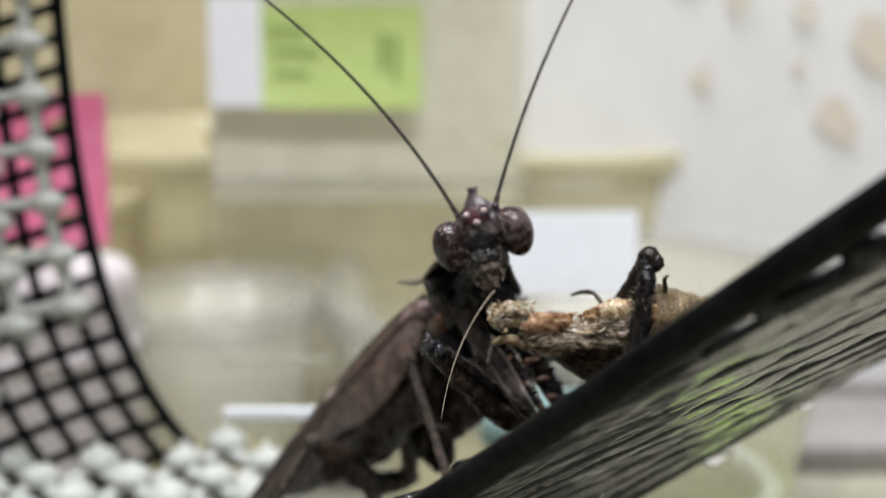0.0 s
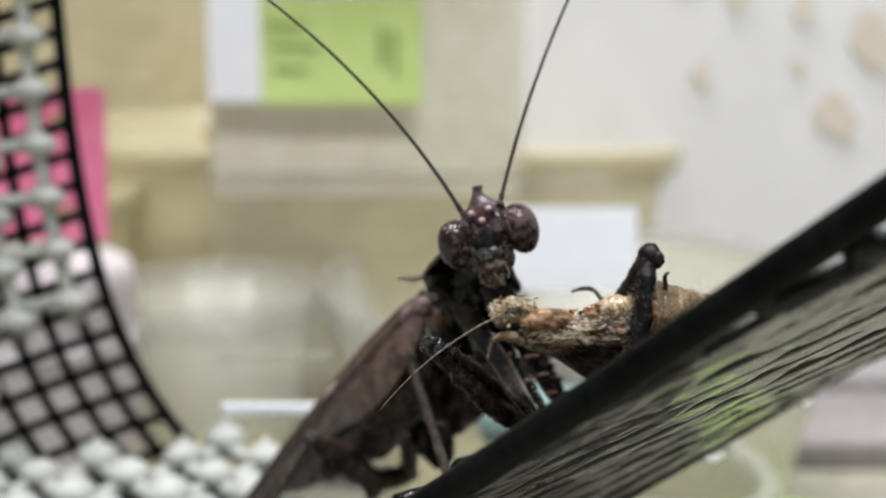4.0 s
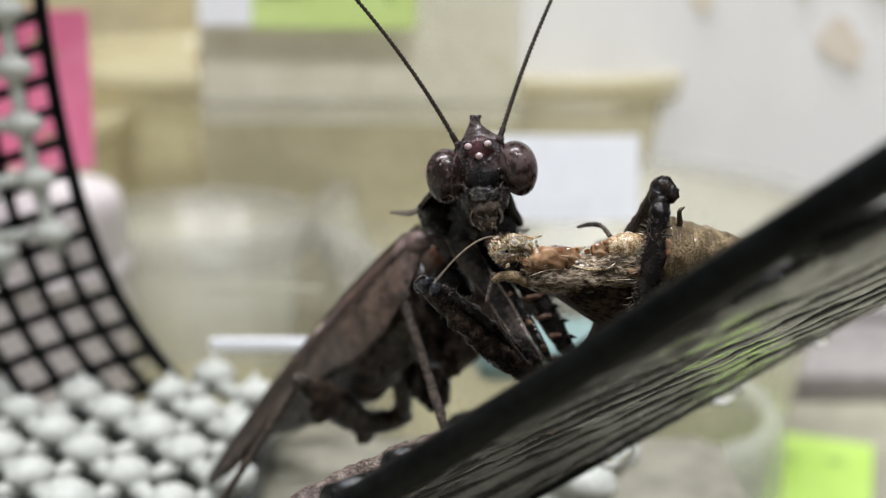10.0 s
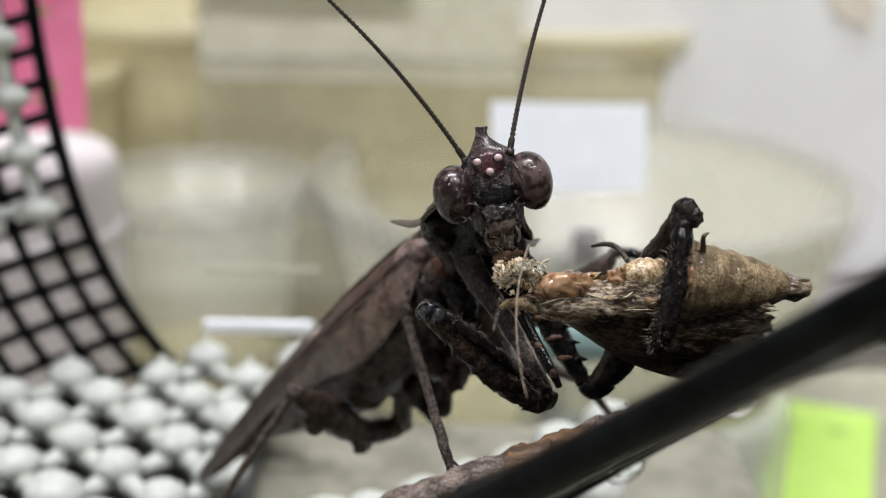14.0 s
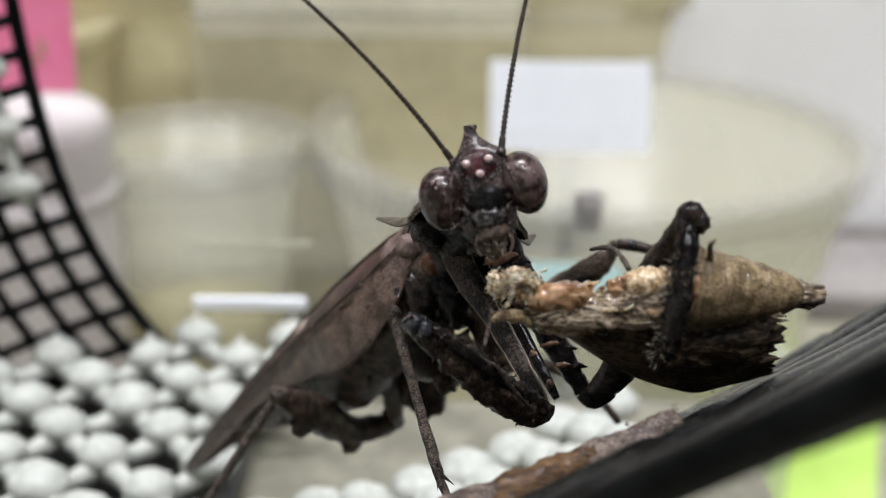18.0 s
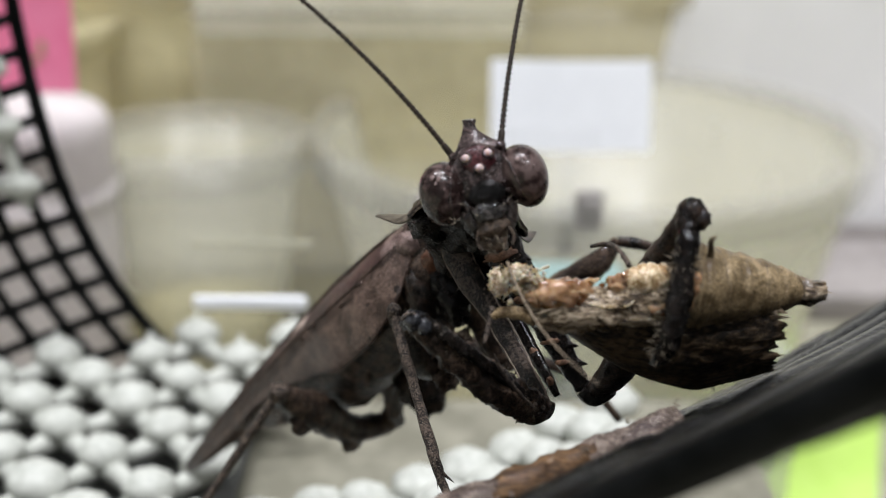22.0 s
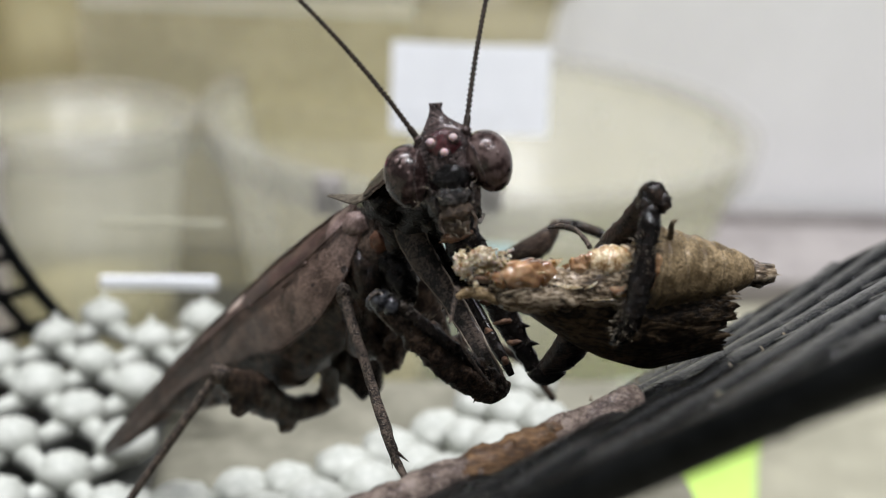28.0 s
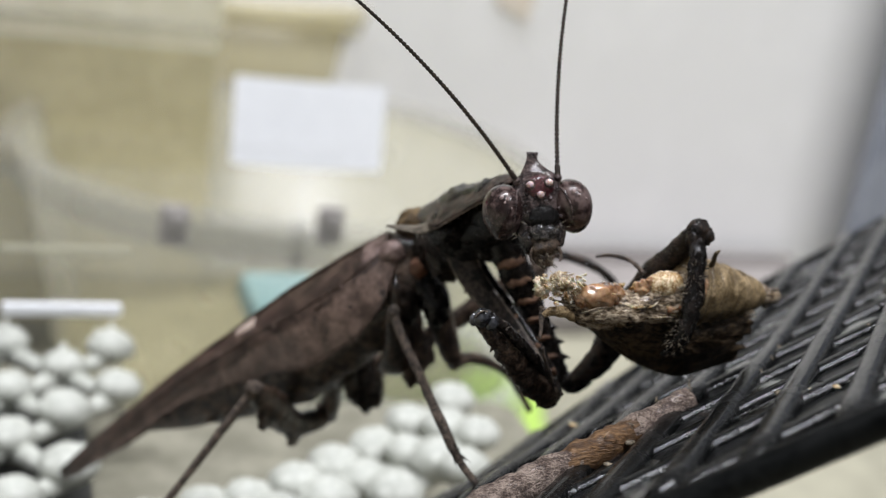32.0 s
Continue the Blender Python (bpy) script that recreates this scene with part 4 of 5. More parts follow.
        # the drawn-out hind corner: a thin curved blade
        fore, hind = [Vector(q) for q in ((-0.8, 4.1, 34.2), (-1.3, 4.6, 33.75), (-1.85, 5.25, 33.4), (-3.02, 7.35, 33.06))], [Vector(q) for q in ((-0.75, 5.2, 34.45), (-1.28, 6.15, 33.62), (-2.12, 7.1, 33.26), (-3.0, 7.38, 33.12))]
        fl, _ = smoothline(fore, [0] * 4, 6)
        hl, _ = smoothline(hind, [0] * 4, 6)
        bm = bmesh.new()
        sheet(bm, lambda a, b: flip(along(fl, a).lerp(along(hl, a), b) + Vector((0, 0, 0.22 * math.sin(math.pi * b) * (1 - a)))), 20, 6, 0.07)
        part("spike", bm, SPIKE if v < 0.5 else SHIELD, shield_ob, "thin drawn-out hind corner")
        bm = bmesh.new()
        for k in range(14):
            q = shield(0.06 + 0.6 * k / 14, v)
            thorn(bm, q, q + flip(q + Vector((-0.12, -0.06, -0.08))) - flip(q), 0.06, 4)
        part("toothed_edge", bm, SHIELD, shield_ob)
    bm = bmesh.new()
    tube(bm, [shield(0.05 + 0.9 * k / 20, 0.499) + Vector((0, 0, 0.03)) for k in range(21)], 0.10, 6, wob=0.3)
    part("keel", bm, SHIELD, shield_ob)

    # --- head, built in its own space: x to its left, y back, z up
    head = new("head")
    bm = bmesh.new()
    # face capsule
    tube(bm, [(0, 0.25, -1.9), (0, 0.2, -1.5), (0, 0.15, -0.9), (0, 0.1, -0.2), (0, 0.1, 0.6), (0, 0.15, 1.2), (0, 0.25, 1.6), (0, 0.35, 1.8)],
         [0.75, 0.95, 1.15, 1.45, 1.55, 1.42, 1.0, 0.45], 22, 1.0, up=(1, 0, 0), wob=0.04)
    for v in bm.verts:
        v.co.y = 0.35 + (v.co.y - 0.2) * (0.55 if v.co.y < 0.2 else 0.8)
    head_me = mesh_of("head", bm, FACE)
    head.parent = t
    m4 = HM.to_4x4()
    m4.translation = HEAD * MM
    head.matrix_basis = t.matrix_basis.inverted() @ m4
    bpy.data.objects.remove(head)
    head = new("head", head_me)
    head.parent = t
    head.matrix_basis = t.matrix_basis.inverted() @ m4
    tagged(head, "purple-brown triangular head with a horn")
    hp = lambda n, b, m, l="": part(n, b, m, head, l, local=True)
    # horn: broad foot, waist and flared blunt tip
    bm = bmesh.new()
    tube(bm, [(0.04, 0.45, 0.9), (0.03, 0.22, 1.45), (0.0, 0.24, 1.75), (-0.03, 0.28, 2.02), (-0.05, 0.33, 2.3), (-0.06, 0.37, 2.55), (-0.04, 0.39, 2.75), (-0.01, 0.41, 2.92), (0.03, 0.42, 3.02), (0.04, 0.42, 3.1)],
         [1.46, 1.32, 1.08, 0.80, 0.55, 0.37, 0.29, 0.28, 0.33, 0.30], 22, 0.36, up=(1, 0, 0), wob=0.10)
    hp("horn", bm, FACE)
    # wine-red field that carries the ocelli, and cheek ridges
    bm = bmesh.new()
    ball(bm, (0.03, -0.31, 1.12), (0.84, 0.31, 0.72), 20, 14, wob=0.12)
    hp("ocellar_field", bm, FACE_RED, "wine-red field between the eyes")
    for x, z in ((-0.52, 1.38), (0.55, 1.40), (0.01, 0.80)):
        bm = bmesh.new()
        ball(bm, (x, -0.60, z), (0.22, 0.19, 0.20), 16, 12)
        oc = hp("ocellus", bm, OCELLUS, "round pale pink simple eye")
        bm = bmesh.new()
        tube(bm, [(x + 0.27 * math.cos(a), -0.55, z + 0.27 * math.sin(a)) for a in [k * math.pi / 8 for k in range(17)]], 0.06, 6, up=(0, 1, 0), caps=False)
        hp("ocellus_ring", bm, FACE)
    for sgn in (-1, 1):
        m = Euler((radians(-4), radians(sgn * -9), radians(sgn * 8))).to_matrix()
        bm = bmesh.new()
        ball(bm, (0, 0, 0), (1.20, 1.62, 1.52), 40, 28)
        for v in bm.verts:
            k = (v.co.z + 1.5) / 3.0
            v.co.x *= 0.84 + 0.20 * k
            v.co.y *= 0.82 + 0.22 * k
            v.co = m @ v.co + Vector((sgn * 1.92, 0.42, -0.06 if sgn > 0 else 0.0))
        e = hp("eye", bm, EYE, "large brown glossy compound eye")
        bm = bmesh.new()
        ring = []
        for a in [k * math.pi / 20 for k in range(41)]:
            k = (1.29 * math.sin(a) + 1.5) / 3.0
            ring.append(m @ Vector((-sgn * 0.62 * (0.80 + 0.25 * k), 1.38 * math.cos(a) * (0.82 + 0.22 * k), 1.29 * math.sin(a))) + Vector((sgn * 1.95, 0.42, 0)))
        tube(bm, ring, 0.065, 8, up=(1, 0, 0), caps=False, wob=0.4)
        hp("eye_rim", bm, FACE)
        # pale flecks on the eye
        for fx, fz, s in ((-0.20, 0.72, 0.13), (0.10, 0.66, 0.12), (-0.02, 0.48, 0.07), (0.35, 0.2, 0.05)):
            y = -1.56 * math.sqrt(max(0.05, 1 - (fx / 1.06) ** 2 - (fz / 1.50) ** 2))
            bm = bmesh.new()
            ball(bm, m @ Vector((fx, y, fz)) + Vector((sgn * 1.95, 0.42, 0.0)), (s, 0.06, s * 1.1), 10, 6, m, 0.5)
            hp("eye_fleck", bm, FLECK)
        # socket and scape of the antenna
        bx = -1.12 if sgn < 0 else 1.25
        bm = bmesh.new()
        ball(bm, (bx * 0.97, -0.02, 1.60), (0.22, 0.24, 0.22), 14, 10, wob=0.2)
        hp("antenna_socket", bm, FACE)
        # palp
        bm = limb([(sgn * 0.5, -0.2, -1.9), (sgn * 0.75, -0.55, -2.2), (sgn * 0.85, -0.6, -2.6), (sgn * 0.7, -0.7, -2.9)], [0.12, 0.10, 0.09, 0.06], 8, 5)
        hp("palp", bm, JAW)
    # black frontal shield, clypeus, labrum and jaws
    bm = bmesh.new()
    ball(bm, (0.06, -0.62, -0.40), (0.82, 0.34, 0.62), 28, 18, wob=0.16)
    hp("frontal_shield", bm, FRONS, "glossy black shield below the simple eyes")
    bm = bmesh.new()
    ball(bm, (0.0, -0.58, -1.26), (0.80, 0.46, 0.52), 24, 16, wob=0.3)
    hp("clypeus", bm, LABRUM, "shiny grey-black plate above the mouth")
    bm = bmesh.new()
    ball(bm, (-0.04, -0.50, -1.95), (0.74, 0.44, 0.58), 20, 14, wob=0.35)
    labrum = hp("labrum", bm, JAW)
    bm = bmesh.new()
    ball(bm, (-0.12, -0.30, -2.60), (0.62, 0.42, 0.55), 18, 12, wob=0.6)
    hp("maxilla", bm, JAW, "grey-brown mouthparts working on the prey")
    for sgn in (-1, 1):
        bm = bmesh.new()
        ball(bm, (sgn * 0.86, 0.0, -1.45), (0.46, 0.55, 0.95), 18, 14, Euler((0, radians(sgn * 10), 0)).to_matrix(), wob=0.4)
        hp("cheek", bm, FACE_DARK, "dark brown cheek beside the mouth")
    bm = bmesh.new()
    for k in range(46):
        q = Vector((rnd.uniform(-0.6, 0.5), -0.62 + rnd.uniform(-0.1, 0.2), rnd.uniform(-3.1, -2.0)))
        thorn(bm, q, q + Vector((rnd.uniform(-0.35, 0.35), rnd.uniform(-0.3, 0), rnd.uniform(-0.5, 0.1))), 0.035, 4)
    hp("mouth_bristles", bm, HAIR, "pale mouth bristles")
    for sgn in (-1, 1):
        bm = bmesh.new()
        tube(bm, [(sgn * 0.5, -0.05, -1.5), (sgn * 0.46, -0.2, -2.0), (sgn * 0.3, -0.4, -2.35), (sgn * 0.05, -0.5, -2.5)], [0.36, 0.42, 0.32, 0.15], 10, 0.8, up=(0, 1, 0), wob=0.1)
        hp("mandible", bm, JAW)
    bm = bmesh.new()
    for k in range(14):
        q = Vector((rnd.uniform(-1.6, 1.6), -0.85, rnd.uniform(-2.2, -0.6)))
        thorn(bm, q, q + Vector((rnd.uniform(-0.4, 0.4), -0.1, rnd.uniform(-0.25, 0.25))), 0.025, 3)
    hp("face_hairs", bm, HAIR, "fine pale hairs")
    bm = bmesh.new()
    for k in range(34):
        a, b = rnd.uniform(-1.5, 1.5), rnd.uniform(-1.6, 1.3)
        if abs(b - 1.1) < 0.45 and abs(a) < 0.8:
            continue
        ball(bm, (a * 0.75, -0.50 - 0.12 * (1 - abs(a) / 1.5), b), (rnd.uniform(0.04, 0.11), 0.07, rnd.uniform(0.04, 0.12)), 7, 5, None, 0.8)
    hp("face_tubercles", bm, FACE)
    # antennae: beaded threads in their own space, growing along z
    ants = {}
    for name, sgn in (("left", -1), ("right", 1)):
        bm = bmesh.new()
        pts, rad = [], []
        for k in range(0, 181):
            s = k * 0.125
            bend = s * s * (0.011 if sgn < 0 else -0.0085)
            pts.append((bend, 0.004 * s * s, s))
            rad.append((0.128 - 0.0030 * s) * (1.25 if k % 2 else 0.72) if s > 0.7 else 0.16)
        tube(bm, pts, rad, 8, up=(0, 1, 0))
        ants[sgn] = part("antenna", bm, ANTENNA, head, "long beaded thread-like antenna", local=True)
    # --- right foreleg (the near one): flat coxa, spiny femur, folded tibia
    def leg_part(name, bm, m, label=""):
        return part(name, bm, m, t, label)
    knee, tro = Vector((-0.85, -3.9, 32.15)), Vector((5.85, -1.0, 25.85))
    line, wide = smoothline([(0.5, 6.2, 33.4), (1.8, 4.5, 31.1), (3.5, 2.2, 29.2), (5.0, -0.1, 27.2), tro], [0.85, 0.80, 0.58, 0.46, 0.38], 10)
    bm = bmesh.new()
    tube(bm, line, wide, 22, 0.34, (0.8, -0.25, 0.45), 0.16)
    cox = leg_part("fore_coxa", bm, COXA, "flat grey toothed upper foreleg")
    acr = Vector((0.80, -0.2, 0.50))
    for sgn, r in ((1, 0.055), (-1, 0.045)):
        bm = bmesh.new()
        tube(bm, [q + acr * (sgn * w * (0.96 + 0.16 * noise.noise(q * 1.3 + Vector((sgn, 0, 0))))) + Vector((0, -0.1, 0)) for q, w in zip(line[2:-3], wide[2:-3])], r, 7, wob=0.5)
        part("coxa_edge", bm, RIM, cox, "pale edge")
    bm = bmesh.new()
    for k, (q, w) in enumerate(zip(line[4:-4], wide[4:-4])):
        if k % 4 == 0:
            thorn(bm, q - acr * w * 0.9, q - acr * (w + 0.14 + 0.10 * (k % 8 == 0)) + Vector((0.05, 0, -0.12)), 0.10, 6)
        if k % 3 == 0:
            thorn(bm, q + acr * w * 0.9, q + acr * (w + 0.12), 0.07, 5)
    part("toothed_edge", bm, COXA, cox)
    # inner face of the same segment, dark with rosy bands
    bm = bmesh.new()
    tube(bm, [q + Vector((0.72, 0.6, 0.15)) for q in line[8:-3]], [0.42 * w / 0.6 * min(1, 0.6 + (len(wide) - 11 - k) / 20) for k, w in enumerate(wide[8:-3])], 16, 0.7, (0.8, -0.25, 0.45), 0.15)
    inner = part("coxa_inner_face", bm, CHITIN_BLACK, cox, "black inner face with rosy bands")
    for k in range(4):
        f = 14 + 6 * k
        bm = bmesh.new()
        ball(bm, line[min(f, len(line) - 1)] + Vector((0.80, 0.36, 0.12)), (0.26 - 0.02 * k, 0.14, 0.26), 12, 8, axes((0.8, 0, 0.5), (0, 0, 1)), 0.5)
        part("rosy_band", bm, BANDING, cox)
    fem = leg_part("fore_femur", limb([tro, (5.1, -1.9, 26.4), (3.5, -2.9, 27.9), (1.5, -3.6, 29.9), (0.1, -3.9, 31.3), knee], [0.55, 0.82, 0.95, 0.86, 0.62, 0.46], 28, 14, 0.6, (0.55, 0.1, 0.8), 0.3), CHITIN_BROWN)
    f0, f1 = Vector((5.2, -1.9, 26.3)), Vector((-0.2, -4.0, 31.7))
    updir = Vector((0.6, -0.1, 0.79))
    # lengthwise ridges of the femur
    for off, fwd, m in ((0.55, -0.42, CHITIN_BROWN), (0.15, -0.60, CHITIN), (-0.28, -0.55, CHITIN_BROWN), (-0.62, -0.30, CHITIN_PALE)):
        bm = bmesh.new()
        pts = [f0.lerp(f1, k / 26) + updir * (off * math.sin(math.pi * (0.18 + 0.66 * k / 26))) + Vector((0, fwd * math.sin(math.pi * (0.15 + 0.7 * k / 26)), 0)) for k in range(27)]
        tube(bm, pts, [0.05 + 0.13 * math.sin(math.pi * k / 26) for k in range(27)], 8, wob=0.8)
        part("ridge", bm, m, fem)
    bm = bmesh.new()
    for k in range(9):
        q = f0.lerp(f1, 0.08 + 0.095 * k) - updir * 0.58 + Vector((0, -0.2, 0))
        thorn(bm, q, q + Vector((-0.22, -0.1, -0.34 - 0.10 * (k % 3 == 0))), 0.16, 6)
    part("toothed_keel", bm, CHITIN_BROWN, fem)
    bm = bmesh.new()
    spiny(bm, f0 + updir * 0.6, f1 + updir * 0.5, 26, (0.55, -0.25, 0.75), 0.34, 0.05, 0.5, rnd)
    part("spine_row", bm, CHITIN_PALE, fem)
    bm = bmesh.new()
    hairs(bm, (4.9, -2.2, 26.9), (0.6, -3.7, 31.1), 360, 0.76, 0.020, rnd, 0.30)
    part("hair_cover", bm, HAIR, fem)
    # crusted bits, pale so they also imitate highlights on the leg
    bm = bmesh.new()
    for k in range(90):
        q = f0.lerp(f1, rnd.random()) + updir * rnd.uniform(0.0, 0.75) + Vector((0, rnd.uniform(-0.65, -0.4), 0))
        z = rnd.uniform(0.03, 0.09)
        ball(bm, q, (z * 2.2, z, z), 6, 4, Euler((rnd.random() * 3, rnd.random() * 3, rnd.random() * 3)).to_matrix(), 1.0)
    tagged(part("dirt_glints", bm, CHITIN_PALE, fem, "crusted dirt and painted highlights on the spiny leg"), "crusted dirt and painted highlights on the spiny leg", kind="stuff")
    bm = bmesh.new()
    ball(bm, knee + Vector((0.15, -0.15, -0.05)), (0.52, 0.46, 0.54), 22, 16, wob=0.15)
    ball(bm, knee + Vector((0.62, -0.25, -0.28)), (0.42, 0.40, 0.48), 20, 14, wob=0.15)
    ball(bm, knee + Vector((-0.25, 0.05, -0.25)), (0.26, 0.26, 0.36), 12, 9, wob=0.5)
    part("knee", bm, KNEE, fem, "bluish shiny knee")
    bm = bmesh.new()
    tube(bm, [knee + Vector((-0.42 + 0.9 * k / 10, -0.42, 0.05 + 0.40 * math.sin(math.pi * k / 10))) for k in range(11)], 0.06, 6, wob=0.4)
    part("knee_rim", bm, CHITIN_PALE, fem)
    tib = leg_part("fore_tibia", limb([knee + Vector((0.5, -0.2, 0.1)), (1.2, -4.2, 31.1), (2.9, -3.7, 29.5), (4.6, -2.7, 27.6), (5.75, -1.8, 26.3)], [0.26, 0.32, 0.32, 0.26, 0.10], 20, 12, 0.8, (0.5, 0, 0.8), 0.35), CHITIN_BLACK)
    bm = bmesh.new()
    spiny(bm, (0.9, -4.35, 31.45), (5.0, -2.6, 27.3), 30, (0.3, -0.6, 0.5), 0.22, 0.05, 0.7, rnd)
    part("spine_row", bm, CHITIN, tib)
    bm = limb([(5.4, -2.0, 26.4), (4.7, -3.0, 27.4), (3.9, -3.8, 28.7), (3.2, -4.1, 29.9), (3.0, -4.2, 30.5)], [0.13, 0.10, 0.10, 0.08, 0.05], 8, 6, 1.0, (0, 0, 1), 0.4)
    leg_part("fore_tarsus", bm, CHITIN_PALE)
    # --- left foreleg: orange-banded coxa, femur behind the prey, tibia clasping it
    c0, c1 = Vector((2.3, 4.0, 35.0)), Vector((8.0, 2.4, 25.4))
    cox = leg_part("fore_coxa", limb([c0, c0.lerp(c1, 0.3), c0.lerp(c1, 0.65), c1], [0.95, 1.0, 0.74, 0.46], 22, 10, 0.7, (1, 0, 0.5), 0.2), CHITIN_BLACK)
    for k in range(6):
        q = c0.lerp(c1, 0.24 + 0.118 * k)
        bm = bmesh.new()
        ball(bm, q + Vector((-0.12, -0.60 + 0.06 * k, -0.1)), (0.84 - 0.08 * k, 0.22, 0.31 - 0.02 * k), 16, 10, axes((1, 0, 0.30), (0, 0, 1)), 0.5)
        part("orange_band", bm, BANDING, cox, "orange band")
    bm = bmesh.new()
    for k in range(7):
        q = c0.lerp(c1, 0.30 + 0.095 * k) + Vector((0.42 - 0.03 * k, -0.2, 0.22))
        thorn(bm, q, q + Vector((0.72, -0.05, -0.08 + 0.06 * (k % 2))), 0.26, 8)
    part("spine_row", bm, CHITIN_BLACK, cox)
    knee2 = Vector((11.75, -2.75, 37.1))
    leg_part("fore_trochanter", limb([c1, (8.6, 2.2, 25.1), (9.2, 1.9, 25.8)], [0.55, 0.66, 0.66], 12, 5, 0.8), CHITIN_BLACK)
    fem = leg_part("fore_femur", limb([(8.7, 2.1, 25.4), (9.6, 1.4, 27.0), (10.4, 0.6, 30.0), (11.0, -0.6, 33.2), (11.5, -1.9, 35.5), knee2], [0.62, 0.92, 1.2, 1.1, 0.8, 0.5], 20, 9, 0.75, (1, 0, 0), 0.16), CHITIN)
    bm = bmesh.new()
    ball(bm, knee2 + Vector((0.0, -0.1, -0.15)), (0.66, 0.6, 0.72), 16, 12, wob=0.25)
    for q in ((0.6, -0.1, -0.1), (0.55, -0.4, -0.4), (-0.55, -0.3, -0.2)):
        thorn(bm, knee2 + Vector(q) * 0.6, knee2 + Vector(q) * 1.25 + Vector((0, 0, 0.1)), 0.22, 6)
    ball(bm, knee2 + Vector((0.42, -0.45, -0.35)), (0.42, 0.4, 0.5), 12, 9, wob=0.4)
    ball(bm, knee2 + Vector((-0.35, -0.35, -0.55)), (0.42, 0.4, 0.55), 12, 9, wob=0.4)
    part("knee", bm, CHITIN, fem)
    bm = bmesh.new()
    spiny(bm, (10.3, -0.5, 33.5), (11.2, -2.4, 36.4), 6, (-0.9, -0.3, 0.2), 0.3, 0.10, 0.3, rnd)
    part("spine_row", bm, CHITIN, fem)
    tib = leg_part("fore_tibia", limb([knee2 + Vector((0, -0.3, -0.4)), (11.4, -4.0, 35.5), (11.1, -4.9, 33.8), (10.85, -5.2, 32.2), (10.5, -5.0, 30.9), (10.3, -4.4, 30.2)], [0.48, 0.50, 0.56, 0.54, 0.46, 0.2], 16, 9, 0.75, (1, 0, 0), 0.35), CHITIN_BLACK)
    bm = bmesh.new()
    spiny(bm, (11.8, -4.1, 35.4), (11.4, -5.2, 32.4), 8, (0.8, -0.5, 0.1), 0.35, 0.08, 0.4, rnd)
    spiny(bm, (10.9, -4.3, 35.4), (10.3, -5.4, 31.6), 9, (-0.8, -0.5, -0.1), 0.4, 0.08, 0.4, rnd)
    part("spine_row", bm, CHITIN, tib)
    bm = bmesh.new()
    hairs(bm, (11.3, -4.3, 35.2), (10.4, -5.1, 31.0), 320, 0.62, 0.03, rnd, 0.42)
    part("hair_cover", bm, HAIR, tib)
    bm = limb([(12.2, -3.0, 34.6), (12.6, -3.6, 35.2), (12.5, -3.9, 36.0), (12.75, -3.9, 36.25)], [0.2, 0.16, 0.13, 0.05], 8, 4)
    leg_part("fore_tarsus", bm, PREY_LEG)
    # --- right middle leg
    mk = Vector((-2.05, 6.6, 27.6))
    foot = Vector((0.55, -0.9, 21.9))
    mf = leg_part("middle_femur", limb([(0.2, 12.4, 24.6), (0.3, 11.2, 22.6), (-0.6, 9.6, 22.9), (-1.3, 7.8, 25.4), mk], [1.0, 1.25, 1.05, 0.62, 0.42], 12, 6, 0.6, (1, 0, 0), 0.15), CHITIN_BROWN)
    for c, rr in (((0.3, 9.9, 25.0), (1.1, 0.6, 1.3)), ((1.25, 9.9, 23.6), (1.1, 0.6, 1.4)), ((0.9, 9.6, 22.3), (0.9, 0.5, 0.8))):
        bm = bmesh.new()
        ball(bm, c, rr, 18, 12, axes((0.7, 0.2, -0.5), (0.3, 0.4, 0.8)), 0.5)
        part("lobe", bm, CHITIN_BROWN, mf)
    tb = leg_part("middle_tibia", limb([mk + Vector((0, 0, 0.25)), mk.lerp(foot, 0.1), mk.lerp(foot, 0.5), mk.lerp(foot, 0.85), foot], [0.34, 0.30, 0.28, 0.32, 0.24], 10, 7, 1.0, (1, 0, 0), 0.25), CHITIN_PALE)
    bm = bmesh.new()
    thorn(bm, foot.lerp(mk, 0.05), foot + Vector((0.75, -0.25, -0.15)), 0.14, 6)
    thorn(bm, foot.lerp(mk, 0.08), foot + Vector((-0.1, -0.3, -0.5)), 0.12, 6)
    part("spur", bm, CHITIN_PALE, tb)
    leg_part("middle_tarsus", limb([foot, (1.1, -2.0, 21.3), (1.7, -3.2, 20.9), (2.4, -4.2, 21.4)], [0.24, 0.2, 0.17, 0.10], 8, 5, 1, (1, 0, 0), 0.2), CHITIN_PALE)
    bm = bmesh.new()
    ball(bm, mk + Vector((0, -0.05, 0.25)), (0.42, 0.4, 0.5), 12, 8, wob=0.3)
    part("knee", bm, CHITIN_PALE, tb)
    # --- right hind leg with its lobed femur
    hk = Vector((-9.3, 10.8, 20.5))
    fm = leg_part("hind_femur", limb([(-2.9, 14.6, 20.2), (-2.5, 16.2, 17.0), (-2.9, 16.7, 15.4), (-5.2, 15.1, 15.7), (-7.35, 13.0, 18.1), hk], [0.95, 0.9, 0.85, 0.95, 1.2, 0.6], 18, 8, 0.7, (0, 0, 1), 0.25), CHITIN_BROWN)
    for c, s in (((-5.2, 15.0, 14.9), 1.0), ((-7.9, 12.1, 18.0), 1.15)):
        bm = bmesh.new()
        ball(bm, c, (0.95 * s, 0.22, 0.85 * s), 16, 10, axes((-0.62, -0.6, 0.45), (0.2, 0.3, 0.9)), 0.35)
        part("lobe", bm, CHITIN_BROWN, fm)
    he = hk + Vector((-0.54, -0.05, -0.84)) * 16.5
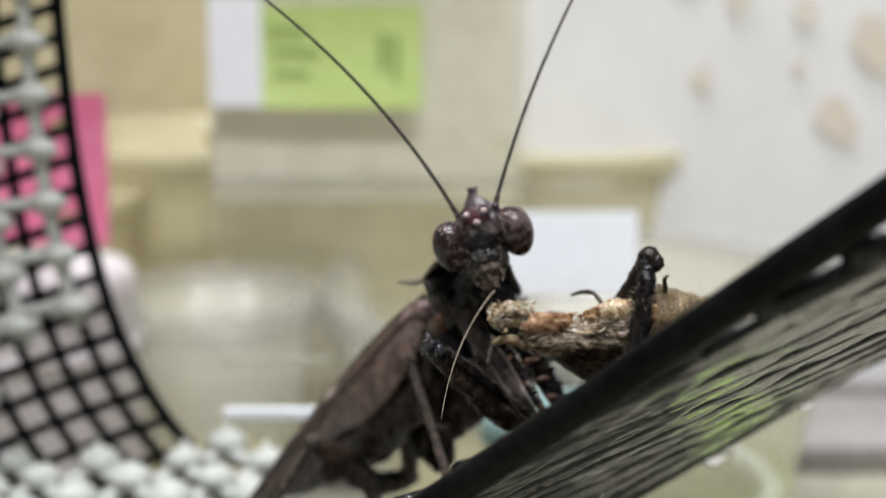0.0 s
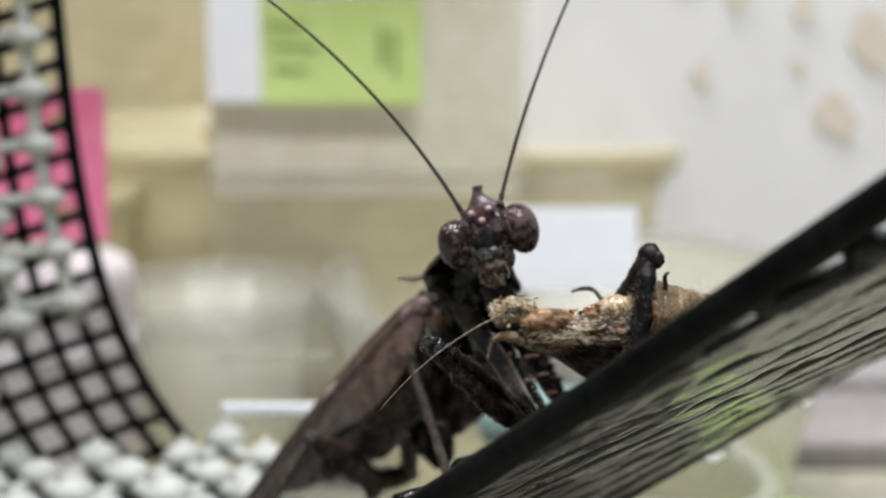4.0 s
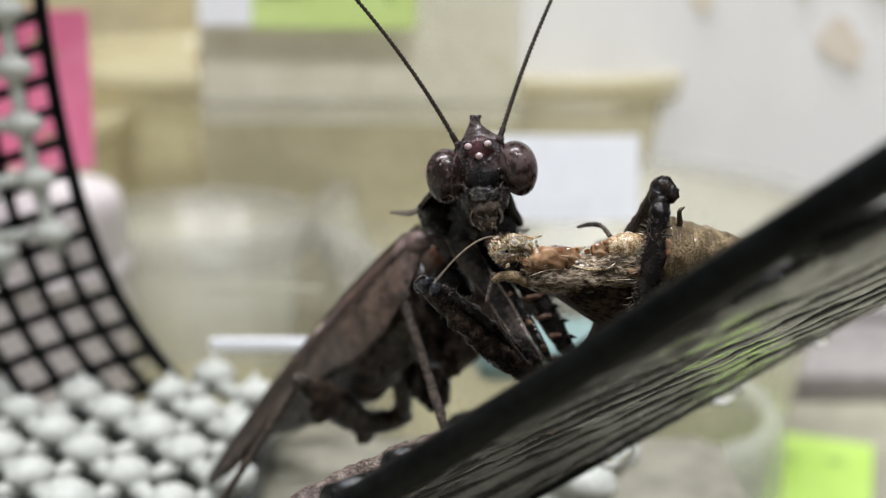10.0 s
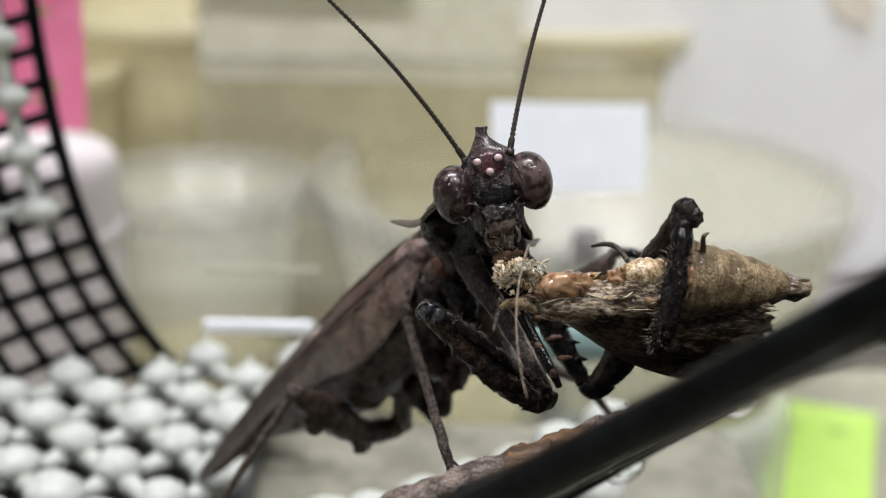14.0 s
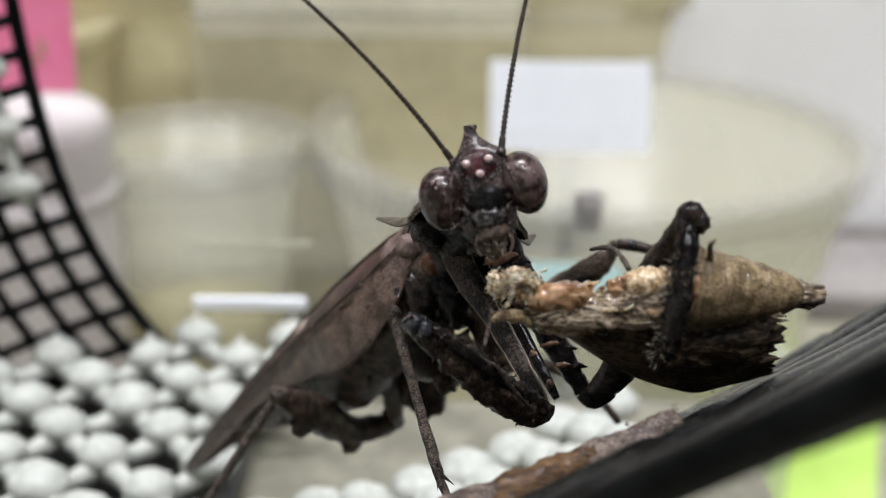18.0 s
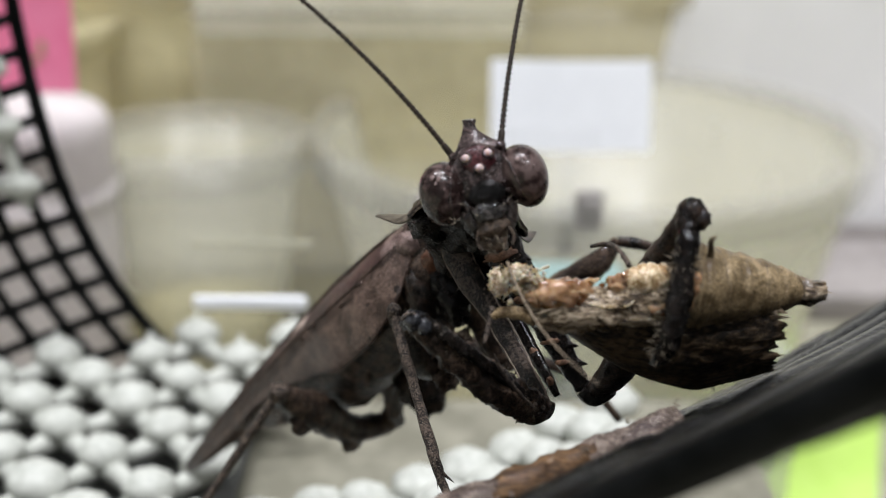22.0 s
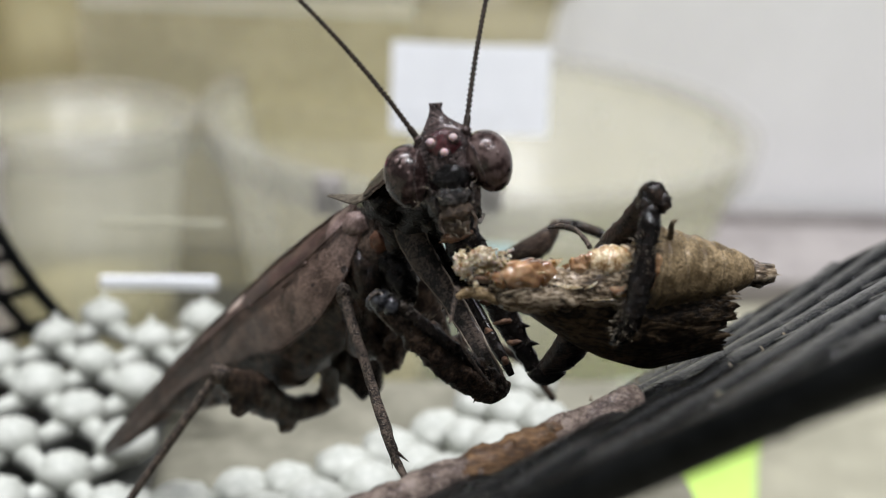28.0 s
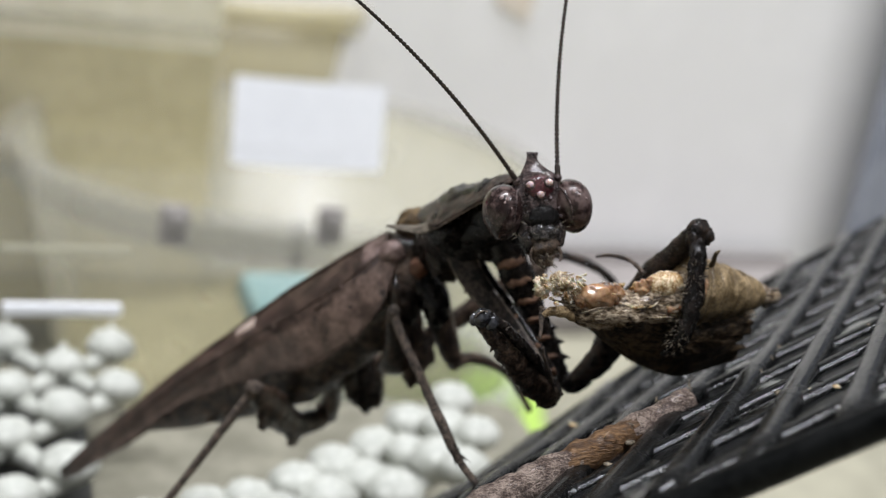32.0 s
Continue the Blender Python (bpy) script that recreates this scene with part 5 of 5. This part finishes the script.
    tb = leg_part("hind_tibia", limb([hk + Vector((0.1, 0, 0.2)), hk.lerp(he, 0.08), hk.lerp(he, 0.5), he], [0.36, 0.30, 0.25, 0.22], 10, 8, 1.0, (0, 1, 0), 0.25), CHITIN_PALE)
    bm = bmesh.new()
    ball(bm, hk + Vector((0.1, 0, 0.05)), (0.66, 0.5, 0.6), 16, 12, wob=0.35)
    part("knee", bm, CHITIN_PALE, tb)
    leg_part("hind_tarsus", limb([he, he + Vector((-0.9, -0.6, -0.8)), he + Vector((-2.0, -1.4, -0.9))], [0.22, 0.18, 0.1], 8, 4), CHITIN_PALE)
    # --- left middle and hind legs, behind the body
    leg_part("middle_femur", limb([(1.6, 10.6, 28.2), (2.9, 11.3, 25.4), (4.1, 11.0, 22.6)], [1.0, 0.9, 0.65], 14, 6, 0.8, (1, 0, 0), 0.2), CHITIN_BROWN)
    leg_part("middle_tibia", limb([(4.1, 11.0, 22.3), (6.2, 12.2, 22.1), (9.5, 13.6, 20.2), (12.0, 14.2, 17.0)], [0.55, 0.42, 0.3, 0.25], 10, 6, wob=0.2), CHITIN_BROWN)
    leg_part("hind_femur", limb([(-1.2, 16.0, 21.0), (0.4, 16.4, 19.4), (4.0, 15.4, 22.4), (8.2, 13.8, 26.8), (9.8, 13.1, 28.1), (11.1, 13.6, 29.5)], [0.9, 0.9, 0.7, 0.75, 0.8, 0.35], 12, 6, 0.8, (0, 0, 1), 0.2), CHITIN_BROWN)
    leg_part("hind_tibia", limb([(11.1, 13.6, 29.4), (13.0, 13.3, 29.2), (15.6, 12.4, 28.0), (18.5, 11.5, 24.0)], [0.36, 0.34, 0.3, 0.25], 10, 6, wob=0.2), CHITIN)
    return t, head, ants


# ---- the prey ----
def build_prey():
    t = thing("prey_moth", (10, -3.5, 29), "half-eaten brown moth with ragged wings, held by the mantis", "moth")
    rnd = random.Random(8)
    ax = [(5.2, -3.2, 33.1), (7.2, -3.3, 33.0), (9.2, -3.2, 33.3), (11.2, -3.0, 33.5), (13.0, -2.8, 33.4), (15.0, -2.5, 33.2), (16.8, -2.2, 33.0)]
    # ringed abdomen
    bm = bmesh.new()
    pts, rad = [], []
    base, tip = Vector((11.2, -2.95, 33.5)), Vector((17.2, -2.2, 32.95))
    for k in range(57):
        s = k / 56
        pts.append(base.lerp(tip, s))
        seg = (s * 6.0) % 1.0
        rad.append((1.85 * (1 - s) ** 0.62 * 0.86 + 0.62) * (1.0 - 0.045 * seg + (0.012 if seg < 0.2 else 0)) * min(1, 0.5 + 5 * s))
    tube(bm, pts, rad, 28, 0.95, wob=0.05)
    ab = part("abdomen", bm, BELLY, t, "tan abdomen with dark rings")
    for k in range(1, 7):
        s = k / 6.0 - 0.012
        bm = bmesh.new()
        c = base.lerp(tip, s)
        r = (1.85 * (1 - s) ** 0.62 * 0.86 + 0.62) * 0.965
        for d in (-0.07, 0.09):
            e = c + (tip - base).normalized() * d
            tube(bm, [e - (tip - base).normalized() * 0.025, e + (tip - base).normalized() * 0.025], [r * 1.004, r * 1.0], 28, 0.95, wob=0.04, caps=True)
        part("ring", bm, PREY_LEG, ab)
    bm = bmesh.new()
    tube(bm, [tip, tip + Vector((0.7, 0.05, -0.05)), tip + Vector((1.3, 0.05, -0.02))], [0.66, 0.55, 0.35], 18, wob=0.9)
    spiny(bm, tip + Vector((0.2, -0.3, 0.2)), tip + Vector((1.2, 0, 0)), 10, (0.6, -0.3, 0.2), 0.45, 0.06, 0.7, rnd)
    part("tail_tuft", bm, FIBRE, ab)
    # fibrous thorax and wing roots
    bm = limb([(4.4, -3.3, 32.7), (6.0, -3.6, 32.4), (8.0, -3.6, 32.5), (10.2, -3.3, 33.0), (11.6, -3.1, 33.3)], [0.7, 1.0, 1.02, 1.4, 1.3], 24, 10, 0.9, (0, 0, 1), 0.3)
    part("thorax", bm, FIBRE, t, "pale fibrous torn thorax")
    # folded wing hanging below: a bulging shell with a ragged hind edge
    def shell(u, v, side):
        x = 4.6 + 11.7 * u
        depth = 5.0 * (math.sin(math.pi * 0.5 * min(1.0, 0.10 + 1.3 * u)) ** 1.1) * (1 - 0.22 * max(0, u - 0.7) / 0.3)
        top = 32.9 + 0.25 * math.sin(u * 4)
        z = top - depth * v
        rag = 0.0
        if u > 0.86:
            rag = (u - 0.86) / 0.14 * (1.1 * noise.noise(Vector((v * 9, 2.0, side))) + 0.5 * noise.noise(Vector((v * 31, 7.0, side))) - 0.25 * max(0, v - 0.3))
        bulge = (1.45 * math.sin(math.pi * (0.18 + 0.72 * v)) - 0.15) * math.sin(math.pi * (0.12 + 0.76 * u)) ** 0.7
        y = -3.1 + 0.6 * v + 0.02 * x - side * bulge + 0.10 * noise.noise(Vector((x * 0.5, v * 7, side))) + 0.05 * noise.noise(Vector((x * 0.4, v * 30, side)))
        return Vector((x + rag * 1.3, y, z + 0.04 * noise.noise(Vector((x * 2, v * 20, 1)))))
    for side in (1, -1):
        bm = bmesh.new()
        sheet(bm, lambda u, v: shell(u, v, side), 48, 34, 0.10)
        # pale fibre with painted wet sheen along the top, dark fibre below
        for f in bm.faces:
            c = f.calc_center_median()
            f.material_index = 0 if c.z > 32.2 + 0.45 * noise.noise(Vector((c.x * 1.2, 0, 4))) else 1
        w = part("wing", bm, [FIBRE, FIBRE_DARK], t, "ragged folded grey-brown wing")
        for k in range(6):
            v = 0.06 + 0.16 * k + 0.03 * math.sin(k * 5.0)
            bm = bmesh.new()
            tube(bm, [shell(0.05 + 0.9 * j / 24, v, side) + Vector((0, -side * 0.05, 0)) for j in range(25)], 0.035, 5, wob=0.5)
            part("vein", bm, FIBRE if k < 3 else FIBRE_DARK, w)
        bm = bmesh.new()
        for k in range(40):
            v = rnd.random()
            q = shell(rnd.uniform(0.93, 1.0), v, side)
            thorn(bm, q, q + Vector((rnd.uniform(0.1, 0.4), rnd.uniform(-0.1, 0.1), rnd.uniform(-0.15, 0.15))), 0.035, 4)
        for k in range(24):
            q = shell(rnd.uniform(0.3, 0.9), 1.0, side)
            thorn(bm, q, q + Vector((rnd.uniform(0.05, 0.3), rnd.uniform(-0.15, 0.1), rnd.uniform(-0.5, -0.15))), 0.03, 3)
        part("fringe", bm, FIBRE_DARK, w)
    # flesh lumps along the torn back, and the wet gut
    for k in range(11):
        s = rnd.random()
        p = Vector((4.7 + 6.0 * s, -3.6 + rnd.uniform(-0.4, 0.4), (32.6 if 6.9 < 4.7 + 6.0 * s < 8.3 else 33.1 + 0.7 * s) + rnd.uniform(-0.25, 0.2)))
        bm = bmesh.new()
        r = rnd.uniform(0.25, 0.5)
        ball(bm, p, (r * 2.0, r * 0.9, r * 0.55), 16, 10, Euler((rnd.random() - 0.5, rnd.random() * 0.6 - 0.4, rnd.random() - 0.5)).to_matrix(), 0.9)
        part("flesh_lump", bm, FLESH, t)
    for k in range(26):
        s = rnd.random()
        p = Vector((4.4 + 6.6 * s, -4.45 + rnd.uniform(-0.25, 0.45) + 0.3 * abs(s - 0.5), 32.2 + rnd.random() * (1.5 + 0.7 * s)))
        q = p + Vector((rnd.uniform(0.6, 2.0), rnd.uniform(-0.2, 0.3), rnd.uniform(-0.35, 0.45)))
        m = (p + q) / 2 + Vector((0, -0.12, rnd.uniform(-0.15, 0.2)))
        bm = bmesh.new()
        w = rnd.uniform(0.02, 0.06)
        tube(bm, [p, p.lerp(m, 0.6), m, m.lerp(q, 0.6), q], [w * 0.3, w, w, w * 0.8, w * 0.1], 6, 0.6, wob=0.4)
        part("flesh_strand", bm, FLESH if rnd.random() < 0.6 else FIBRE, t)
    for c, r in (((5.75, -3.95, 33.45), (1.15, 0.72, 0.72)), ((6.6, -3.75, 33.4), (0.75, 0.6, 0.62)), ((4.9, -3.9, 33.2), (0.5, 0.45, 0.45)), ((8.55, -3.6, 33.75), (0.5, 0.42, 0.5)), ((9.0, -3.7, 34.1), (0.42, 0.36, 0.40)), ((10.4, -4.25, 32.9), (0.75, 0.45, 0.36)), ((11.9, -4.3, 33.7), (0.4, 0.35, 1.0))):
        bm = bmesh.new()
        ball(bm, c, r, 32, 22, wob=0.3)
        part("gut", bm, GUT, t, "wet amber gut")
    bm = bmesh.new()
    tube(bm, [(8.9 + 1.9 * k / 20, -3.75, 33.95 + 0.012 * k) for k in range(21)],
         [(0.35 + 0.45 * math.sin(math.pi * (0.1 + 0.8 * k / 20))) * (1 - 0.09 * (k % 5 == 0)) for k in range(21)], 24, 0.9, wob=0.12)
    part("pale_segment", bm, FLESH, t, "pale ribbed segment")
    for k in range(6):
        p = Vector((6.6 + 0.42 * k + rnd.uniform(-0.2, 0.2), -3.4 + rnd.uniform(-0.5, 0.3), 33.55 + 0.06 * k))
        w, h, cu, an = rnd.uniform(0.2, 0.4), rnd.uniform(0.15, 0.34), rnd.uniform(-0.5, 0.5), rnd.uniform(-0.6, 0.6)
        bm = bmesh.new()
        sheet(bm, lambda u, v: p + Vector(((u - 0.5) * w * (1 - 0.75 * v) * math.cos(an), (u - 0.5) * w * math.sin(an) + cu * v * v * 0.5, h * v + 0.08 * math.sin(u * 9))), 5, 5, 0.05)
        part("torn_shred", bm, GUT if k % 3 == 0 else FLESH, t)
    # legs of the prey
    bm = limb([(9.2, -2.4, 34.2), (8.9, -1.2, 34.5), (8.5, 0.4, 34.2), (7.8, 0.9, 33.9)], [0.15, 0.12, 0.14, 0.09], 8, 6, wob=0.5)
    part("leg", bm, CHITIN_PALE, t, "broken thin leg")
    bm = limb([(2.90, -3.36, 32.45), (2.74, -3.87, 31.98), (2.61, -4.33, 31.62), (2.48, -4.60, 31.19)], [0.17, 0.13, 0.13, 0.07], 10, 6, 0.9, (0, 0, 1), 0.4)
    part("leg", bm, CHITIN_PALE, t, "thin grey leg hanging in front")
    bm = limb([(5.6, -3.4, 32.2), (4.8, -3.65, 32.15), (4.1, -3.75, 32.35), (3.4, -3.75, 32.42), (2.95, -3.72, 32.2), (2.85, -3.7, 32.0)], [0.40, 0.38, 0.31, 0.25, 0.18, 0.05], 16, 7, 0.85, (0, 0, 1), 0.3)
    part("leg_stump", bm, STUMP, t, "golden-brown leg stump")
    bm = bmesh.new()
    for k in range(24):
        p = Vector((rnd.uniform(4.5, 10.5), -4.4, rnd.uniform(32.2, 33.9)))
        thorn(bm, p, p + Vector((rnd.uniform(-0.4, 0.4), -0.35, rnd.uniform(-0.3, 0.4))), 0.014, 3)
    part("hair_cover", bm, HAIR, t)
    # the chewed head end, and the loose antenna that swings
    chewed = new("chewed_head")
    bm = bmesh.new()
    for k in range(11):
        r = rnd.uniform(0.20, 0.36)
        ball(bm, (rnd.uniform(-0.7, 1.3), rnd.uniform(0.0, 0.5), rnd.uniform(-0.9, 0.1)), (r * 1.5, r, r), 14, 10, None, 0.9, 0)
    for k in range(64):
        # torn flakes of skin
        p, an = Vector((rnd.uniform(-1.0, 1.5), rnd.uniform(-0.5, 0.0), rnd.uniform(-1.1, 0.4))), rnd.uniform(0, 3.1)
        w, h, cu = rnd.uniform(0.06, 0.22), rnd.uniform(0.12, 0.36), rnd.uniform(-1.4, 1.4)
        sheet(bm, lambda u, v: p + Vector(((u - 0.5) * w * (1.15 - v) * math.cos(an) - (v - 0.5) * h * math.sin(an), -0.10 + cu * (u - 0.5) ** 2 + 0.2 * (v - 0.5) * math.sin(an * 3), (u - 0.5) * w * math.sin(an) + (v - 0.5) * h * math.cos(an))) * (1 + 0.1 * math.sin(u * 14 + an)), 5, 5, 0.04)
    for k in range(34):
        p = Vector((rnd.uniform(-0.9, 1.3), rnd.uniform(-0.6, 0.2), rnd.uniform(-1.0, 0.3)))
        d = Vector((rnd.gauss(0.3, 0.8), rnd.gauss(-0.2, 0.3), rnd.gauss(0, 0.5))).normalized() * rnd.uniform(0.4, 1.2)
        w = rnd.uniform(0.009, 0.022)
        bend = Vector((rnd.uniform(-0.3, 0.3), -0.15, rnd.uniform(-0.35, 0.35)))
        tube(bm, [p - d * 0.5, p - d * 0.2 + bend * 0.7, p + d * 0.15 + bend, p + d * 0.5], [w * 0.6, w, w * 0.9, w * 0.5], 7, 0.6, wob=0.6)
    bpy.data.objects.remove(chewed)
    chewed = new("chewed_head", mesh_of("chewed_head", bm, [SHRED, JAW]))
    chewed.parent = t
    tagged(chewed, "chewed pale head of the prey", kind="stuff")
    chewed.matrix_basis = t.matrix_basis.inverted() @ pose(3.5 * MM, -3.4 * MM, 33.5 * MM)
    bm = bmesh.new()
    pts = [(0.028 * (k * 0.39) * (k * 0.39 - 8.97) + 0.021 * k, 0, k * 0.39) for k in range(24)]
    tube(bm, pts, [0.068 - 0.0018 * k for k in range(24)], 8, up=(0, 1, 0), wob=0.15)
    feeler = part("feeler", bm, FEELER_SKIN, t, "thin loose feeler of the prey", local=True)
    return t, chewed, feeler


mantis, head, ants = build_mantis()
prey, chewed, feeler = build_prey()


# ---- what moves ----
def aim(base, d, spin=(0, -1, 0)):
    """A pose in mm at base whose z runs along d."""
    z = Vector(d).normalized()
    x = Vector(spin).cross(z).normalized()
    m = Matrix((x, z.cross(x), z)).transposed().to_4x4()
    m.translation = Vector(base) * MM
    return m


def motions():
    inv = mantis.matrix_basis.inverted()
    m4 = HM.to_4x4()
    m4.translation = HEAD * MM
    walk(head, [(t, inv @ m4 @ pose(x * MM, y * MM, z * MM, rx, ry, rz)) for t, x, y, z, rx, ry, rz in HEAD_ROWS])
    walk(ants[-1], [(t, aim((-1.10, -0.05, 1.62), (x, y, z))) for t, x, y, z in LEFT_ANTENNA])
    walk(ants[1], [(t, aim((1.20, -0.05, 1.62), (x, y, z))) for t, x, y, z in RIGHT_ANTENNA])
    pin = prey.matrix_basis.inverted()
    walk(feeler, [(t, pin @ aim((x, y, z), (dx, dy, dz))) for t, x, y, z, dx, dy, dz in FEELER])
    walk(chewed, [(t, pin @ pose((3.7 + 0.15 * math.sin(t * 2.1)) * MM, -3.3 * MM, (34.15 + 0.1 * math.sin(t * 3.3)) * MM, 0, 0, 5 * math.sin(t * 1.7))) for t in [k * 0.8 for k in range(41)]])


HEAD_ROWS = [
    (0.0, -0.103, -0.002, 0.339, -5.54, 0.03, -6.70),
    (1.0, 0.078, -0.002, 0.292, -5.74, -0.82, -9.37),
    (2.0, 0.146, -0.000, 0.229, -7.31, -1.41, -9.91),
    (5.0, 0.162, 0.001, 0.119, -4.99, -0.66, -6.93),
    (5.5, 0.158, 0.001, 0.066, -3.33, -1.03, -8.53),
    (6.0, 0.170, 0.001, 0.001, -1.92, -1.39, -8.17),
    (7.0, 0.133, 0.001, -0.055, -0.56, -1.71, -7.58),
    (8.0, -0.066, 0.000, -0.045, -1.05, -0.46, -4.73),
    (9.0, 0.037, -0.000, -0.096, 0.20, 0.44, -2.19),
    (10.0, -0.173, 0.000, -0.011, 0.66, 6.66, 0.10),
    (10.5, 0.142, 0.002, -0.145, 0.05, 6.64, -0.07),
    (11.0, 0.042, 0.000, -0.178, 1.54, 3.16, -0.12),
    (12.0, 0.043, 0.000, -0.130, 0.85, 2.36, 2.42),
    (13.0, 0.006, 0.000, 0.053, 0.81, 0.03, 2.62),
    (14.0, -0.019, -0.001, 0.007, 1.60, 1.33, 3.03),
    (16.5, -0.042, -0.000, 0.054, -0.06, 1.09, 3.71),
    (17.0, -0.049, -0.000, 0.053, 0.80, 1.00, 3.35),
    (18.0, -0.032, 0.001, -0.031, -0.57, 0.93, 3.71),
    (19.0, 0.016, 0.000, 0.018, 0.03, -0.68, 3.48),
    (20.0, 0.009, 0.000, 0.031, 0.02, -0.67, 3.41),
    (21.0, 0.007, -0.000, 0.022, 0.34, -1.15, 4.37),
    (22.0, 0.007, -0.000, 0.065, 0.24, -0.26, 2.40),
    (23.0, -0.002, 0.000, 0.028, 0.48, -0.93, 3.34),
    (24.0, 0.009, 0.001, 0.064, 0.12, -0.43, 3.47),
    (26.5, 0.008, -0.001, 0.031, 0.56, -1.38, -0.58),
    (27.0, 0.018, -0.000, 0.041, 0.38, -0.85, -1.35),
    (28.0, -0.045, -0.001, -0.055, 0.41, 0.64, -2.96),
    (28.5, 0.016, 0.001, -0.026, -1.06, 0.58, -3.43),
    (29.0, -0.037, 0.002, 0.032, -1.20, 2.69, -2.68),
    (29.5, 0.006, 0.003, 0.064, -1.44, 3.05, -2.51),
    (30.0, -0.053, 0.003, -0.033, -0.70, 4.30, -4.00),
    (31.0, -0.047, 0.003, -0.094, -1.72, 4.37, -3.05),
    (32.0, 0.305, -0.004, -0.367, -2.29, 4.84, -3.81),
]
LEFT_ANTENNA = [
    (0, -0.292, -0.144, 0.956),
    (1, -0.301, -0.144, 0.954),
    (2, -0.276, -0.144, 0.961),
    (5, -0.292, -0.144, 0.956),
    (6, -0.284, -0.144, 0.959),
    (7, -0.342, -0.144, 0.940),
    (8, -0.375, -0.144, 0.927),
    (9, -0.415, -0.144, 0.910),
    (10, -0.375, -0.144, 0.927),
    (11, -0.367, -0.144, 0.930),
    (12, -0.383, -0.144, 0.924),
    (13, -0.399, -0.144, 0.917),
    (14, -0.383, -0.144, 0.924),
    (17, -0.383, -0.144, 0.924),
    (18, -0.407, -0.144, 0.914),
    (19, -0.399, -0.144, 0.917),
    (20, -0.399, -0.144, 0.917),
    (21, -0.438, -0.144, 0.899),
    (22, -0.407, -0.144, 0.914),
    (23, -0.391, -0.144, 0.921),
    (24, -0.375, -0.144, 0.927),
    (27, -0.375, -0.144, 0.927),
    (28, -0.391, -0.144, 0.921),
    (29, -0.407, -0.144, 0.914),
    (30, -0.399, -0.144, 0.917),
    (31, -0.415, -0.144, 0.910),
    (32, -0.508, -0.144, 0.862),
]
RIGHT_ANTENNA = [
    (0, 0.423, 0.220, 0.906),
    (1, 0.423, 0.220, 0.906),
    (2, 0.415, 0.220, 0.910),
    (5, 0.399, 0.220, 0.917),
    (6, 0.415, 0.220, 0.910),
    (7, 0.477, 0.220, 0.879),
    (8, 0.438, 0.220, 0.899),
    (9, 0.391, 0.220, 0.921),
    (10, 0.383, 0.220, 0.924),
    (11, 0.301, 0.220, 0.954),
    (12, 0.326, 0.220, 0.946),
    (13, 0.317, 0.220, 0.948),
    (14, 0.350, 0.220, 0.937),
    (17, 0.334, 0.220, 0.943),
    (18, 0.309, 0.220, 0.951),
    (19, 0.350, 0.220, 0.937),
    (20, 0.309, 0.220, 0.951),
    (21, 0.317, 0.220, 0.948),
    (22, 0.309, 0.220, 0.951),
    (23, 0.326, 0.220, 0.946),
    (24, 0.334, 0.220, 0.943),
    (27, 0.309, 0.220, 0.951),
    (28, 0.292, 0.220, 0.956),
    (29, 0.216, 0.220, 0.976),
    (30, 0.165, 0.220, 0.986),
    (31, 0.113, 0.220, 0.994),
    (32, 0.105, 0.220, 0.995),
]
FEELER = [
    (0, 2.91, -3.79, 35.31, -0.38, -0.74, -0.56),
    (1, 3.24, -3.88, 34.89, -0.84, -0.23, -0.50),
    (2, 3.33, -3.96, 34.55, -0.81, -0.24, -0.54),
    (5, 3.53, -4.13, 33.73, -0.82, -0.24, -0.51),
    (6, 3.21, -4.09, 33.82, -0.83, -0.24, -0.50),
    (7, 3.15, -3.98, 34.21, -0.85, -0.23, -0.47),
    (8, 3.30, -3.83, 34.74, -0.88, -0.22, -0.41),
    (9, 2.80, -3.96, 34.29, -0.83, -0.51, -0.22),
    (10, 2.81, -3.87, 34.59, -0.33, -0.94, 0.06),
    (11, 3.28, -3.76, 34.88, -0.68, -0.72, 0.11),
    (12, 3.62, -3.70, 35.04, -0.09, -1.00, -0.04),
    (13, 3.29, -3.91, 34.32, 0.01, -0.95, -0.31),
    (14, 4.15, -3.55, 35.39, -0.10, -0.86, -0.50),
    (17, 2.90, -3.61, 34.95, 0.07, -0.85, -0.52),
    (18, 3.30, -3.74, 34.59, -0.03, -0.98, 0.19),
    (19, 3.03, -4.03, 33.82, -0.12, -0.98, 0.16),
    (20, 2.62, -4.16, 33.49, -0.48, -0.87, -0.07),
    (21, 3.06, -3.98, 33.96, -0.10, -0.98, 0.16),
    (22, 3.50, -3.65, 34.83, 0.33, -0.91, -0.26),
    (23, 3.13, -3.19, 36.06, 0.14, -0.85, -0.51),
    (24, 3.60, -3.42, 35.49, 0.01, -0.92, -0.39),
    (26.5, 3.67, -3.70, 34.74, 0.23, -0.96, -0.13),
    (27, 4.14, -4.16, 33.58, 0.23, -0.96, 0.12),
    (27.4, 3.6, -3.9, 33.2, 0.70, -0.70, -0.05),
    (27.8, 3.3, -3.6, 33.0, 0.99, 0.05, -0.03),
    (32, 3.3, -3.6, 33.0, 0.99, 0.05, -0.03),
]


motions()
